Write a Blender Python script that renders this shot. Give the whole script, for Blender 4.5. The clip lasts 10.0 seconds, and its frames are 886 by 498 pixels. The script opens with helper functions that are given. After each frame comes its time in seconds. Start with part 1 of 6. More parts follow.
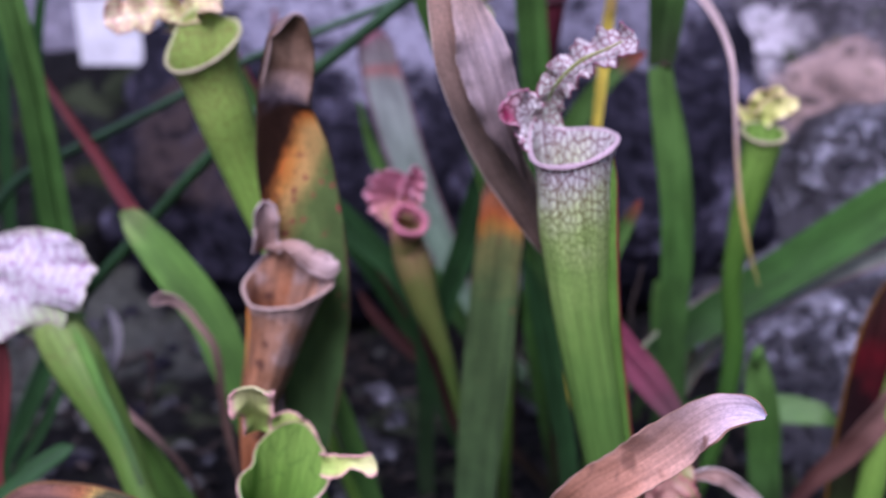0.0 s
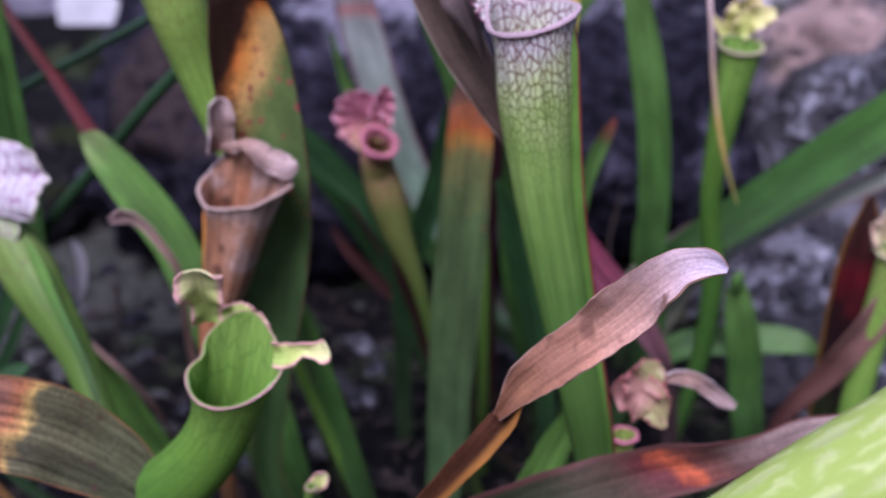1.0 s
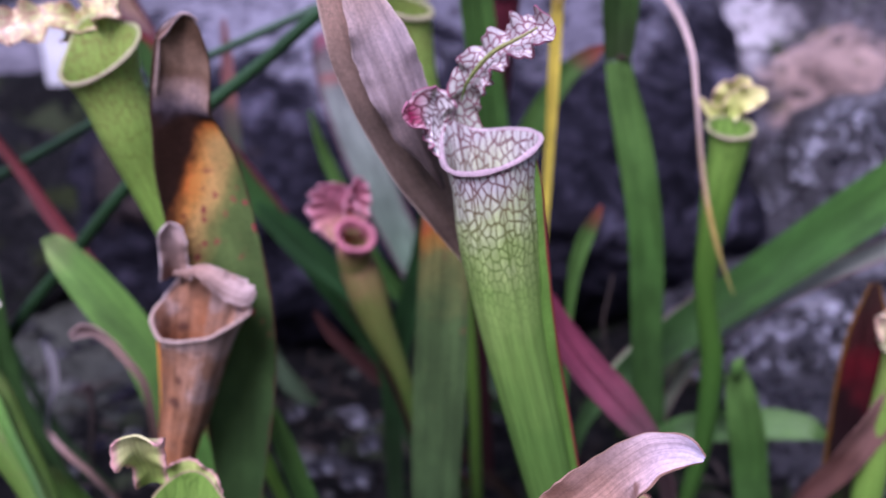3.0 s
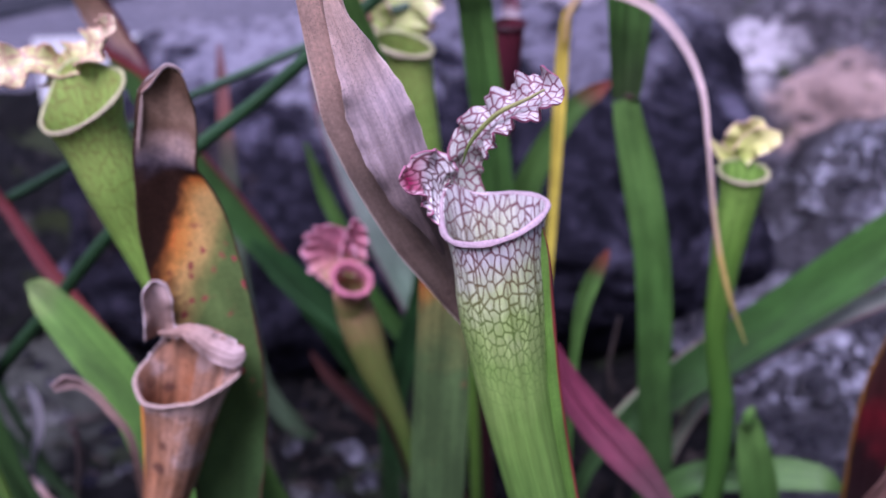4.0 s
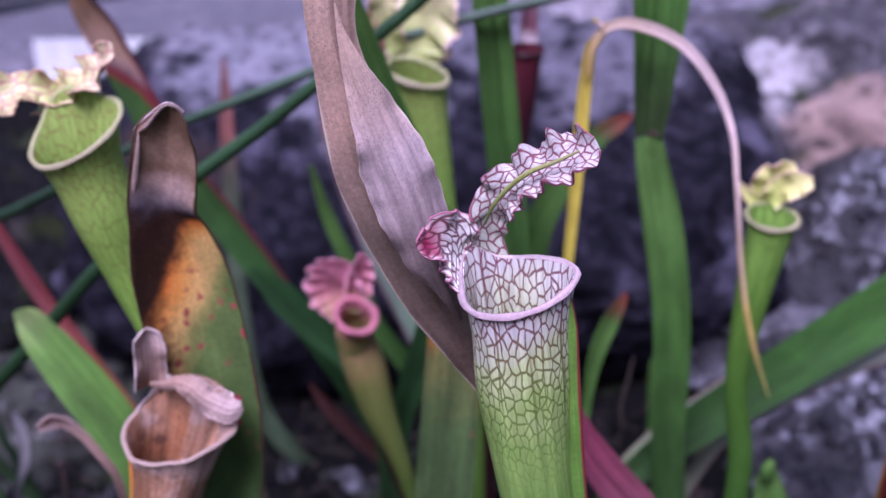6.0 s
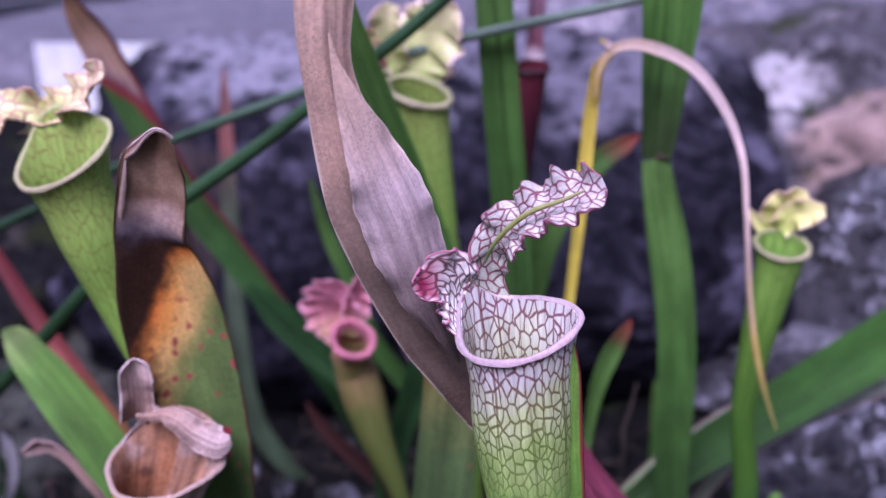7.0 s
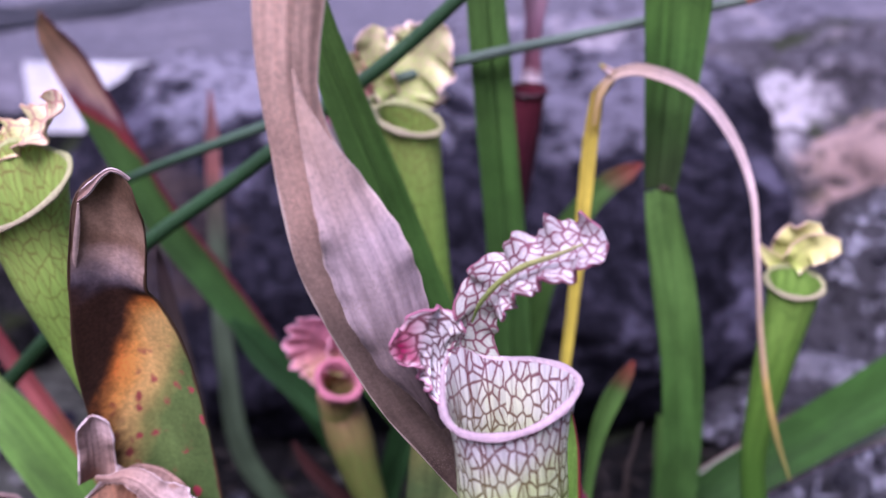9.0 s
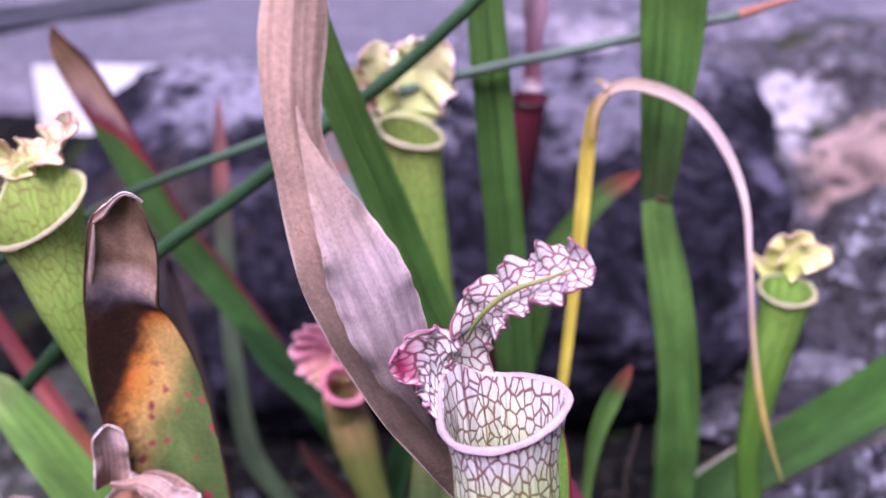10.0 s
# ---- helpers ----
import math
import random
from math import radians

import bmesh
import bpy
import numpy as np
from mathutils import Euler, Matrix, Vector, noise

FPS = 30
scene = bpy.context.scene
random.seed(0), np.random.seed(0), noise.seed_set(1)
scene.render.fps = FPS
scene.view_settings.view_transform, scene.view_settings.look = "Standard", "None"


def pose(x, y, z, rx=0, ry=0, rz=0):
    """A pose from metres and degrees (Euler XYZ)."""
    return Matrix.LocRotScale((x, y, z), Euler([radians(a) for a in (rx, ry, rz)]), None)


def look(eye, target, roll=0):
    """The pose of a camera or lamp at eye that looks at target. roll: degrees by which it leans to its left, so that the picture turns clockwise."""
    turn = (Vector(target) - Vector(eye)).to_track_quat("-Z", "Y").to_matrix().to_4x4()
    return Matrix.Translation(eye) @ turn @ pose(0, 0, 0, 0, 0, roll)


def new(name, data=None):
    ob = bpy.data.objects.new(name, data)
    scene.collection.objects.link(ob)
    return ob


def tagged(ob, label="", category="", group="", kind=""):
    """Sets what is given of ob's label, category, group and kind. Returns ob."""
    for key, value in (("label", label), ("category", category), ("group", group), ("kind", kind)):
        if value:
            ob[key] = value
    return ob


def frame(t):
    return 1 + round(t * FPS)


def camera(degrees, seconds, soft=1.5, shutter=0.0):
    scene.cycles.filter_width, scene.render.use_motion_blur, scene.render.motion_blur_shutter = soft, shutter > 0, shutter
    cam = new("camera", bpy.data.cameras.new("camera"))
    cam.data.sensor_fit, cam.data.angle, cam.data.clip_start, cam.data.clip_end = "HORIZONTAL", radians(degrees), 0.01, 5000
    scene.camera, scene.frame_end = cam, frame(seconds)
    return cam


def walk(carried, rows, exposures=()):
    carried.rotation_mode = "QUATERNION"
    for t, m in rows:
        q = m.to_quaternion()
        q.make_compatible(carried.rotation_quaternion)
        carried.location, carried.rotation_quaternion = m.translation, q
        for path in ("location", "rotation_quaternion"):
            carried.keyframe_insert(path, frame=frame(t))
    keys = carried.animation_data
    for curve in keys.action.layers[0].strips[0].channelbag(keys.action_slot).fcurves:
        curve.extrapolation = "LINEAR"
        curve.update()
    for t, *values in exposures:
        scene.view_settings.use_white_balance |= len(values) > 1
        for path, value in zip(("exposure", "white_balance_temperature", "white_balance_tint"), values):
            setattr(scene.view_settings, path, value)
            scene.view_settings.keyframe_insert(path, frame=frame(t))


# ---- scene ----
cam = camera(49.6, 10.0)
PATH = [
    (0, (0.072, 0.061, 0.394), (0.044, 1.954, -0.251), -0.1),
    (0.5, (0.089, 0.066, 0.367), (0.066, 1.957, -0.285), -0.2),
    (1, (0.087, 0.062, 0.348), (0.068, 1.95, -0.311), -0.4),
    (1.5, (0.093, 0.059, 0.348), (0.065, 1.947, -0.311), -1.0),
    (2, (0.093, 0.067, 0.373), (0.056, 1.956, -0.281), -1.8),
    (2.5, (0.104, 0.094, 0.37), (0.071, 1.987, -0.275), -2.4),
    (2.7, (0.106, 0.099, 0.374), (0.063, 1.999, -0.262), -2.5),
    (3.8, (0.109, 0.123, 0.396), (0.057, 2.023, -0.22), -2.3),
    (4, (0.108, 0.131, 0.396), (0.058, 2.035, -0.215), -2.2),
    (4.5, (0.111, 0.147, 0.402), (0.062, 2.05, -0.211), -1.4),
    (5, (0.108, 0.154, 0.398), (0.061, 2.058, -0.211), -1.1),
    (5.5, (0.103, 0.158, 0.406), (0.053, 2.06, -0.21), -0.8),
    (5.7, (0.101, 0.159, 0.406), (0.052, 2.059, -0.204), -0.8),
    (6.8, (0.105, 0.173, 0.413), (0.054, 2.073, -0.193), 0.1),
    (7, (0.103, 0.177, 0.413), (0.048, 2.083, -0.19), 0.1),
    (7.5, (0.103, 0.185, 0.417), (0.043, 2.094, -0.177), -0.0),
    (8, (0.1, 0.196, 0.419), (0.041, 2.106, -0.172), 0.1),
    (8.5, (0.106, 0.205, 0.419), (0.047, 2.116, -0.168), 0.1),
    (9, (0.107, 0.207, 0.415), (0.049, 2.122, -0.161), -0.0),
    (9.5, (0.111, 0.207, 0.419), (0.046, 2.119, -0.163), -0.3),
    (10, (0.11, 0.197, 0.426), (0.037, 2.107, -0.163), -0.3),
]
EXPOSURES = [(0, 0.15, 5280, 39), (1, 0.08, 5310, 37), (2.5, 0.21, 5320, 40), (4.5, 0.26, 5200, 46), (5.5, 0.25, 5200, 47), (7.5, 0.30, 5230, 47), (9, 0.46, 5390, 46), (10, 0.75, 5520, 48)]
walk(cam, [(t, look(eye, target, roll)) for t, eye, target, roll in PATH], EXPOSURES)

cam.data.dof.use_dof = True
cam.data.dof.focus_distance = 0.27
cam.data.dof.aperture_fstop = 8.5

# ---- light ----
world = bpy.data.worlds.new("sky")
scene.world = world
world.use_nodes = True
wn = world.node_tree.nodes
wl = world.node_tree.links
sky = wn.new("ShaderNodeTexSky")
sky.sky_type = "NISHITA"
sky.sun_disc = False
sky.sun_elevation = radians(52)
sky.sun_rotation = radians(196)
sky.air_density = 1.6
sky.dust_density = 3.0
wl.new(sky.outputs[0], wn["Background"].inputs[0])
wn["Background"].inputs[1].default_value = 0.06
sun = new("sun", bpy.data.lights.new("sun", "SUN"))
sun.data.energy = 4.6
sun.data.angle = radians(32)
sun.data.color = (1.0, 0.94, 0.87)
sun.matrix_world = look((-0.42, -1.0, 2.1), (0, 0.5, 0))


# ---- materials ----
class Nodes:
    """Short hand for a node material."""

    def __init__(self, name, rough=0.5, spec=0.4):
        self.mat = bpy.data.materials.new(name)
        self.mat.use_nodes = True
        self.nt = self.mat.node_tree
        self.bsdf = self.nt.nodes["Principled BSDF"]
        self.out = self.nt.nodes["Material Output"]
        self.bsdf.inputs["Roughness"].default_value = rough
        self.bsdf.inputs["Specular IOR Level"].default_value = spec

    def add(self, kind):
        return self.nt.nodes.new("ShaderNode" + kind)

    def link(self, a, b):
        self.nt.links.new(a, b)

    def put(self, socket, value):
        if isinstance(value, bpy.types.NodeSocket):
            self.link(value, socket)
        else:
            socket.default_value = value

    def uv(self, layer):
        node = self.add("UVMap")
        node.uv_map = layer
        return node.outputs[0]

    def place(self):
        return self.add("TexCoord").outputs["Object"]

    def scaled(self, vector, scale):
        node = self.add("Mapping")
        self.link(vector, node.inputs[0])
        node.inputs["Scale"].default_value = scale
        return node.outputs[0]

    def noise(self, vector, scale, detail=4.0, rough=0.55, distort=0.0):
        node = self.add("TexNoise")
        self.link(vector, node.inputs["Vector"])
        node.inputs["Scale"].default_value = scale
        node.inputs["Detail"].default_value = detail
        node.inputs["Roughness"].default_value = rough
        node.inputs["Distortion"].default_value = distort
        return node.outputs["Fac"]

    def voronoi(self, vector, scale, feature="F1", randomness=1.0, flat="3D"):
        node = self.add("TexVoronoi")
        node.feature = feature
        node.voronoi_dimensions = flat
        self.link(vector, node.inputs["Vector"])
        node.inputs["Scale"].default_value = scale
        node.inputs["Randomness"].default_value = randomness
        return node.outputs["Distance"]

    def math(self, op, a, b=0.0, clamp=False):
        node = self.add("Math")
        node.operation, node.use_clamp = op, clamp
        self.put(node.inputs[0], a)
        self.put(node.inputs[1], b)
        return node.outputs[0]

    def span(self, value, lo, hi, a=0.0, b=1.0):
        node = self.add("MapRange")
        node.interpolation_type = "SMOOTHSTEP"
        for i, x in enumerate((value, lo, hi, a, b)):
            self.put(node.inputs[i], x)
        return node.outputs[0]

    def ramp(self, value, stops):
        node = self.add("ValToRGB")
        els = node.color_ramp.elements
        while len(els) < len(stops):
            els.new(0.5)
        for el, (at, colour) in zip(els, stops):
            el.position, el.color = at, (*colour, 1)
        self.link(value, node.inputs[0])
        return node.outputs[0]

    def mix(self, fac, a, b, mode="MIX"):
        node = self.add("Mix")
        node.data_type, node.blend_type = "RGBA", mode
        self.put(node.inputs[0], fac)
        for i, x in ((6, a), (7, b)):
            self.put(node.inputs[i], (*x, 1) if isinstance(x, tuple) else x)
        return node.outputs[2]

    def split(self, vector):
        node = self.add("SeparateXYZ")
        self.link(vector, node.inputs[0])
        return node.outputs

    def bump(self, height, distance, strength=1.0):
        node = self.add("Bump")
        node.inputs["Distance"].default_value = distance
        node.inputs["Strength"].default_value = strength
        self.link(height, node.inputs["Height"])
        self.link(node.outputs[0], self.bsdf.inputs["Normal"])

    def finish(self, colour, glow_through=0.0):
        self.link(colour, self.bsdf.inputs["Base Color"])
        if glow_through:
            thin = self.add("BsdfTranslucent")
            self.link(colour, thin.inputs[0])
            both = self.add("MixShader")
            both.inputs[0].default_value = glow_through
            self.link(self.bsdf.outputs[0], both.inputs[1])
            self.link(thin.outputs[0], both.inputs[2])
            self.link(both.outputs[0], self.out.inputs[0])
        return self.mat


def leaf_material(name, stops, stripe=0.35, spots=None, edge=None, rough=0.52, sheer=0.22, wander=0.05, mottle=0.25, stripes=900.0, skew=0.0, scorch=None, veins=None, lean=0.0, relief=0.5):
    """Colour runs from the foot (0) to the tip (1) of a leaf; veins run along it."""
    n = Nodes(name, rough, 0.28)
    part_uv = n.split(n.uv("share"))
    size = n.uv("metres")
    patchy = n.noise(n.place(), 45.0, 3.0)
    along = n.math("ADD", part_uv[1], n.math("MULTIPLY", n.math("SUBTRACT", patchy, 0.5), wander * 4))
    if lean:
        tilt = n.math("MULTIPLY", n.math("SUBTRACT", 0.5, part_uv[0]), lean)
        if scorch:
            tilt = n.math("MULTIPLY", tilt, n.span(part_uv[1], scorch[4], scorch[4] - 0.04, -0.07, 1.0))
        along = n.math("ADD", along, tilt)
    if skew:
        along = n.math("ADD", along, n.math("MULTIPLY", n.math("MULTIPLY", n.math("SUBTRACT", 0.5, part_uv[0]), skew), n.span(part_uv[1], 0.95, 0.88)))
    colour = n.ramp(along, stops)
    lines = n.span(n.noise(n.scaled(size, (stripes, 9.0, 1.0)), 1.0, 3.0, 0.6), 0.3, 0.7)
    fine = n.span(n.noise(n.place(), 800.0, 3.0), 0.25, 0.75)
    shade = n.math("ADD", n.math("MULTIPLY", lines, stripe), n.math("MULTIPLY", fine, mottle))
    shade = n.math("ADD", shade, 1.0 - 0.5 * (stripe + mottle))
    bands = n.noise(n.scaled(size, (stripes * 0.28, 5.0, 1.0)), 1.0, 2.0)
    shade = n.math("MULTIPLY", shade, n.span(bands, 0.3, 0.7, 1.0 - 0.45 * stripe, 1.0 + 0.45 * stripe))
    wide = n.noise(n.place(), 22.0, 2.0)
    shade = n.math("MULTIPLY", shade, n.span(wide, 0.3, 0.7, 0.82, 1.15))
    colour = n.mix(1.0, colour, n.math("MULTIPLY", shade, 1.0), "MULTIPLY")
    if veins:
        number, depth = veins
        sway = n.math("MULTIPLY", n.noise(n.scaled(size, (120.0, 30.0, 1.0)), 1.0, 2.0), 1.3)
        phase = n.math("FRACT", n.math("ADD", n.math("MULTIPLY", part_uv[0], number), sway))
        ridge = n.math("ABSOLUTE", n.math("SUBTRACT", phase, 0.5))
        pale = n.noise(n.scaled(size, (500.0, 40.0, 1.0)), 1.0, 2.0)
        colour = n.mix(1.0, colour, n.math("ADD", n.span(ridge, 0.5, 0.30, 1.0 - depth, 1.0), n.math("MULTIPLY", n.span(pale, 0.45, 0.7), 0.5 * depth)), "MULTIPLY")
    if spots:
        tint, lo, hi, scale, *gate = spots
        gate = gate[0] if gate else 0.46
        warp = n.add("TexNoise")
        n.link(n.place(), warp.inputs["Vector"])
        warp.inputs["Scale"].default_value = scale * 1.6
        warp.inputs["Detail"].default_value = 3.0
        moved_place = n.add("VectorMath")
        moved_place.operation = "MULTIPLY_ADD"
        n.link(warp.outputs["Color"], moved_place.inputs[0])
        moved_place.inputs[1].default_value = (0.55 / scale,) * 3
        n.link(n.place(), moved_place.inputs[2])
        dots = n.math("MULTIPLY", n.span(n.voronoi(n.scaled(moved_place.outputs[0], (1.0, 1.0, 0.7)), scale), 0.40, 0.20), 0.85)
        here = n.math("MULTIPLY", n.span(part_uv[1], lo - 0.03, lo + 0.03), n.span(part_uv[1], hi + 0.03, hi - 0.03))
        some = n.span(n.noise(n.place(), 70.0, 2.0), gate, gate + 0.10)
        colour = n.mix(n.math("MULTIPLY", n.math("MULTIPLY", dots, here), some), colour, tint)
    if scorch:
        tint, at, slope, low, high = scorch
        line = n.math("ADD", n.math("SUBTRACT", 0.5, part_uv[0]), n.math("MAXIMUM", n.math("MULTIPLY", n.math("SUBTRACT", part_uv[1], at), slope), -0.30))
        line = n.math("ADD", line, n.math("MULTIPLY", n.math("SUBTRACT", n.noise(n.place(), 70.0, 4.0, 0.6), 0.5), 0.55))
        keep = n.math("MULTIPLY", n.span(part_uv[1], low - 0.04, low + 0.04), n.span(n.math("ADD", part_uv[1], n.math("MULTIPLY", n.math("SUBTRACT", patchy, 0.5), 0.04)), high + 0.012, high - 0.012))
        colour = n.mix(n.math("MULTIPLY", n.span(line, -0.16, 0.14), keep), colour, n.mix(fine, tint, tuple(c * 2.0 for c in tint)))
    if edge:
        tint, share, *one = edge
        off = n.math("SUBTRACT", part_uv[0], 0.5)
        if not one:
            off = n.math("ABSOLUTE", off)
        off = n.math("ADD", off, n.math("MULTIPLY", n.math("SUBTRACT", patchy, 0.5), 0.12))
        colour = n.mix(n.span(off, 0.5 - share, 0.5 - share * 0.3), colour, tint)
    clouds = n.span(n.noise(n.scaled(size, (90.0, 26.0, 1.0)), 1.0, 3.0), 0.3, 0.7, 0.80, 1.16)
    colour = n.mix(1.0, colour, clouds, "MULTIPLY")
    n.bump(n.math("ADD", n.math("MULTIPLY", lines, 1.0), n.math("MULTIPLY", fine, 0.2)), 0.0004, relief)
    return n.finish(colour, sheer)


def vein_material(name, stops, vein, cell, lo, hi, full=1.0, faint=0.0, width=0.085, stretch=1.7, blush=None, sheer=0.25, rough=0.4, edge=None, second=0.0, rib=0.4):
    """A net of dark veins round pale windows; the net fades in from lo to hi along the pitcher."""
    n = Nodes(name, rough)
    part_uv = n.split(n.uv("share"))
    size = n.uv("metres")
    warp = n.add("TexNoise")
    n.link(size, warp.inputs["Vector"])
    warp.inputs["Scale"].default_value = 160.0
    warp.inputs["Detail"].default_value = 2.0
    shift = n.add("VectorMath")
    shift.operation = "MULTIPLY_ADD"
    n.link(warp.outputs["Color"], shift.inputs[0])
    shift.inputs[1].default_value = (cell * 0.8,) * 3
    n.link(size, shift.inputs[2])
    coarse = n.voronoi(n.scaled(shift.outputs[0], (1 / cell, 1 / (cell * stretch), 1.0)), 1.0, "DISTANCE_TO_EDGE", flat="2D")
    small = n.voronoi(n.scaled(shift.outputs[0], (2.1 / cell, 2.1 / (cell * stretch), 1.0)), 1.0, "DISTANCE_TO_EDGE", flat="2D")
    coarse = n.math("ADD", coarse, n.math("MULTIPLY", n.math("SUBTRACT", n.noise(size, 420.0, 3.0), 0.5), width * 1.1))
    net = n.math("MULTIPLY", n.span(coarse, width * 1.05, width * 0.2), 0.92)
    net2 = n.math("MULTIPLY", n.span(small, width * 0.5, width * 0.2), second)
    net = n.math("MAXIMUM", net, net2)
    if isinstance(vein, list):
        vein = n.ramp(part_uv[1], vein)
    ribs = n.span(n.noise(n.scaled(size, (620.0, 9.0, 1.0)), 1.0, 2.0), 0.60, 0.68)
    here = n.span(part_uv[1], lo, hi, faint, full)
    patchy = n.noise(n.place(), 60.0, 3.0)
    along = n.math("ADD", part_uv[1], n.math("MULTIPLY", n.math("SUBTRACT", patchy, 0.5), 0.12))
    colour = n.ramp(along, stops)
    fine = n.noise(n.scaled(size, (1400.0, 60.0, 1.0)), 1.0, 4.0)
    colour = n.mix(1.0, colour, n.span(fine, 0.25, 0.75, 0.84, 1.12), "MULTIPLY")
    broad = n.noise(n.scaled(size, (330.0, 5.0, 1.0)), 1.0, 3.0)
    colour = n.mix(1.0, colour, n.span(broad, 0.3, 0.7, 0.85, 1.14), "MULTIPLY")
    if blush:
        tint, at = blush
        flush = n.math("MULTIPLY", n.span(part_uv[1], at[0], at[1]), n.span(part_uv[1], 1.02, 0.88))
        flush = n.math("MULTIPLY", flush, n.span(n.math("ABSOLUTE", n.math("SUBTRACT", part_uv[0], 0.5)), 0.5, 0.3))
        colour = n.mix(n.math("MULTIPLY", flush, n.span(patchy, 0.35, 0.6, 0.65, 1.0)), colour, tint)
    colour = n.mix(n.math("MULTIPLY", net, here), colour, vein)
    lower = n.span(part_uv[1], lo - 0.07, hi, faint, full)
    colour = n.mix(n.math("MULTIPLY", n.math("MULTIPLY", ribs, lower), rib), colour, vein)
    if edge:
        tint, share = edge
        off = n.math("ABSOLUTE", n.math("SUBTRACT", part_uv[0], 0.5))
        colour = n.mix(n.span(off, 0.5 - share, 0.5), colour, tint)
    n.bump(n.math("SUBTRACT", fine, n.math("MULTIPLY", n.math("MULTIPLY", net, here), 0.6)), 0.0005, 0.3)
    return n.finish(colour, sheer)


def stone_material(name, dark, light, tint, tint_at, scale=1.0, rough=0.8, pits=True, wet=0.0, moss=None, patches=(), spec=0.35, low=0.36, glints=None):
    n = Nodes(name, rough, spec)
    p = n.place()
    big = n.noise(p, 7.0 * scale, 5.0, 0.6)
    mid = n.noise(p, 38.0 * scale, 6.0, 0.65, 0.4)
    fine = n.noise(p, 240.0 * scale, 5.0, 0.7)
    both = n.math("ADD", n.math("MULTIPLY", mid, 0.6), n.math("MULTIPLY", fine, 0.4))
    colour = n.mix(n.span(both, low, low + 0.30), dark, light)
    colour = n.mix(n.span(big, tint_at, tint_at + 0.12), colour, tint)
    height = both
    if pits:
        holes = n.voronoi(p, 75.0 * scale)
        holes2 = n.voronoi(p, 190.0 * scale)
        hole = n.math("MAXIMUM", n.span(holes, 0.30, 0.16), n.math("MULTIPLY", n.span(holes2, 0.34, 0.18), 0.7))
        hole = n.math("MULTIPLY", hole, n.span(n.noise(p, 16.0, 2.0), 0.42, 0.6))
        colour = n.mix(n.math("MULTIPLY", hole, 0.8), colour, tuple(c * 0.35 for c in dark))
        height = n.math("SUBTRACT", both, n.math("MULTIPLY", hole, 0.8))
    if moss:
        up = n.split(n.add("NewGeometry").outputs["Normal"])[2]
        grow = n.math("MULTIPLY", n.span(n.noise(p, 14.0, 4.0), 0.54, 0.64), n.span(up, 0.0, 0.4))
        colour = n.mix(grow, colour, n.mix(fine, tuple(c * 0.4 for c in moss), moss))
    if glints:
        # Squiggly pale lines: glints on wet stone, painted into the colour.
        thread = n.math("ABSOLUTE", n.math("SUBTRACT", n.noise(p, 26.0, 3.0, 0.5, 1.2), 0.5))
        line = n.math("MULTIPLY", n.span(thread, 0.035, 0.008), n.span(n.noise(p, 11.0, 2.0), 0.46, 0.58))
        colour = n.mix(n.math("MULTIPLY", line, 0.85), colour, glints)
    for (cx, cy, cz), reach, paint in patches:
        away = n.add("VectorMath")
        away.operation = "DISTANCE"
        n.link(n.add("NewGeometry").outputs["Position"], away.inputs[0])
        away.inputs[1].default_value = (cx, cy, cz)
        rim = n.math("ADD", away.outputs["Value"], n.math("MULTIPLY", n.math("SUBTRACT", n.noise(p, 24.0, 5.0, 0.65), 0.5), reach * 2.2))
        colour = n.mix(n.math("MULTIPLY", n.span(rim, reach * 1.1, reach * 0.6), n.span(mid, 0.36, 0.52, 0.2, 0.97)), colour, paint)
    if wet:
        n.link(n.span(mid, 0.35, 0.62, 0.06, rough), n.bsdf.inputs["Roughness"])
        n.bsdf.inputs["Specular IOR Level"].default_value = 0.6
    n.bump(height, 0.012, 1.0)
    return n.finish(colour)


# Greens darken towards the foot: shade between crowded stems, put into the colour.
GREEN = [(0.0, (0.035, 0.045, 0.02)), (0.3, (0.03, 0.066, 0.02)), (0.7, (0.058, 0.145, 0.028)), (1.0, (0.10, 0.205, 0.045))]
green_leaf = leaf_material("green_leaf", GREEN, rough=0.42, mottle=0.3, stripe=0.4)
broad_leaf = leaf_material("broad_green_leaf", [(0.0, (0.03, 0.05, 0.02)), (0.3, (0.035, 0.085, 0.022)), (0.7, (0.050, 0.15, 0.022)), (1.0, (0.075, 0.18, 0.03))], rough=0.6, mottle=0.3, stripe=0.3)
# Darkened copy of the green; deep shade is put into its colour.
shaded_green = leaf_material("shaded_green_leaf", [(0.0, (0.02, 0.035, 0.015)), (0.5, (0.02, 0.06, 0.017)), (1.0, (0.028, 0.085, 0.024))])
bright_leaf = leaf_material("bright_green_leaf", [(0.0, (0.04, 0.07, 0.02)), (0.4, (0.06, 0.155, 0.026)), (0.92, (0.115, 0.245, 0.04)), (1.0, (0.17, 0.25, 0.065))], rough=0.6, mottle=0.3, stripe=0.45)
red_edged_leaf = leaf_material("red_edged_leaf", [(0, (0.04, 0.06, 0.02)), (0.4, (0.022, 0.075, 0.018)), (0.84, (0.05, 0.12, 0.025)), (0.855, (0.26, 0.03, 0.04)), (0.87, (0.20, 0.05, 0.05)), (0.885, (0.32, 0.19, 0.20)), (0.92, (0.74, 0.47, 0.34)), (0.97, (0.74, 0.44, 0.26)), (1, (0.40, 0.22, 0.12))], edge=((0.13, 0.025, 0.035), 0.22, 1), wander=0.015, skew=-0.10)
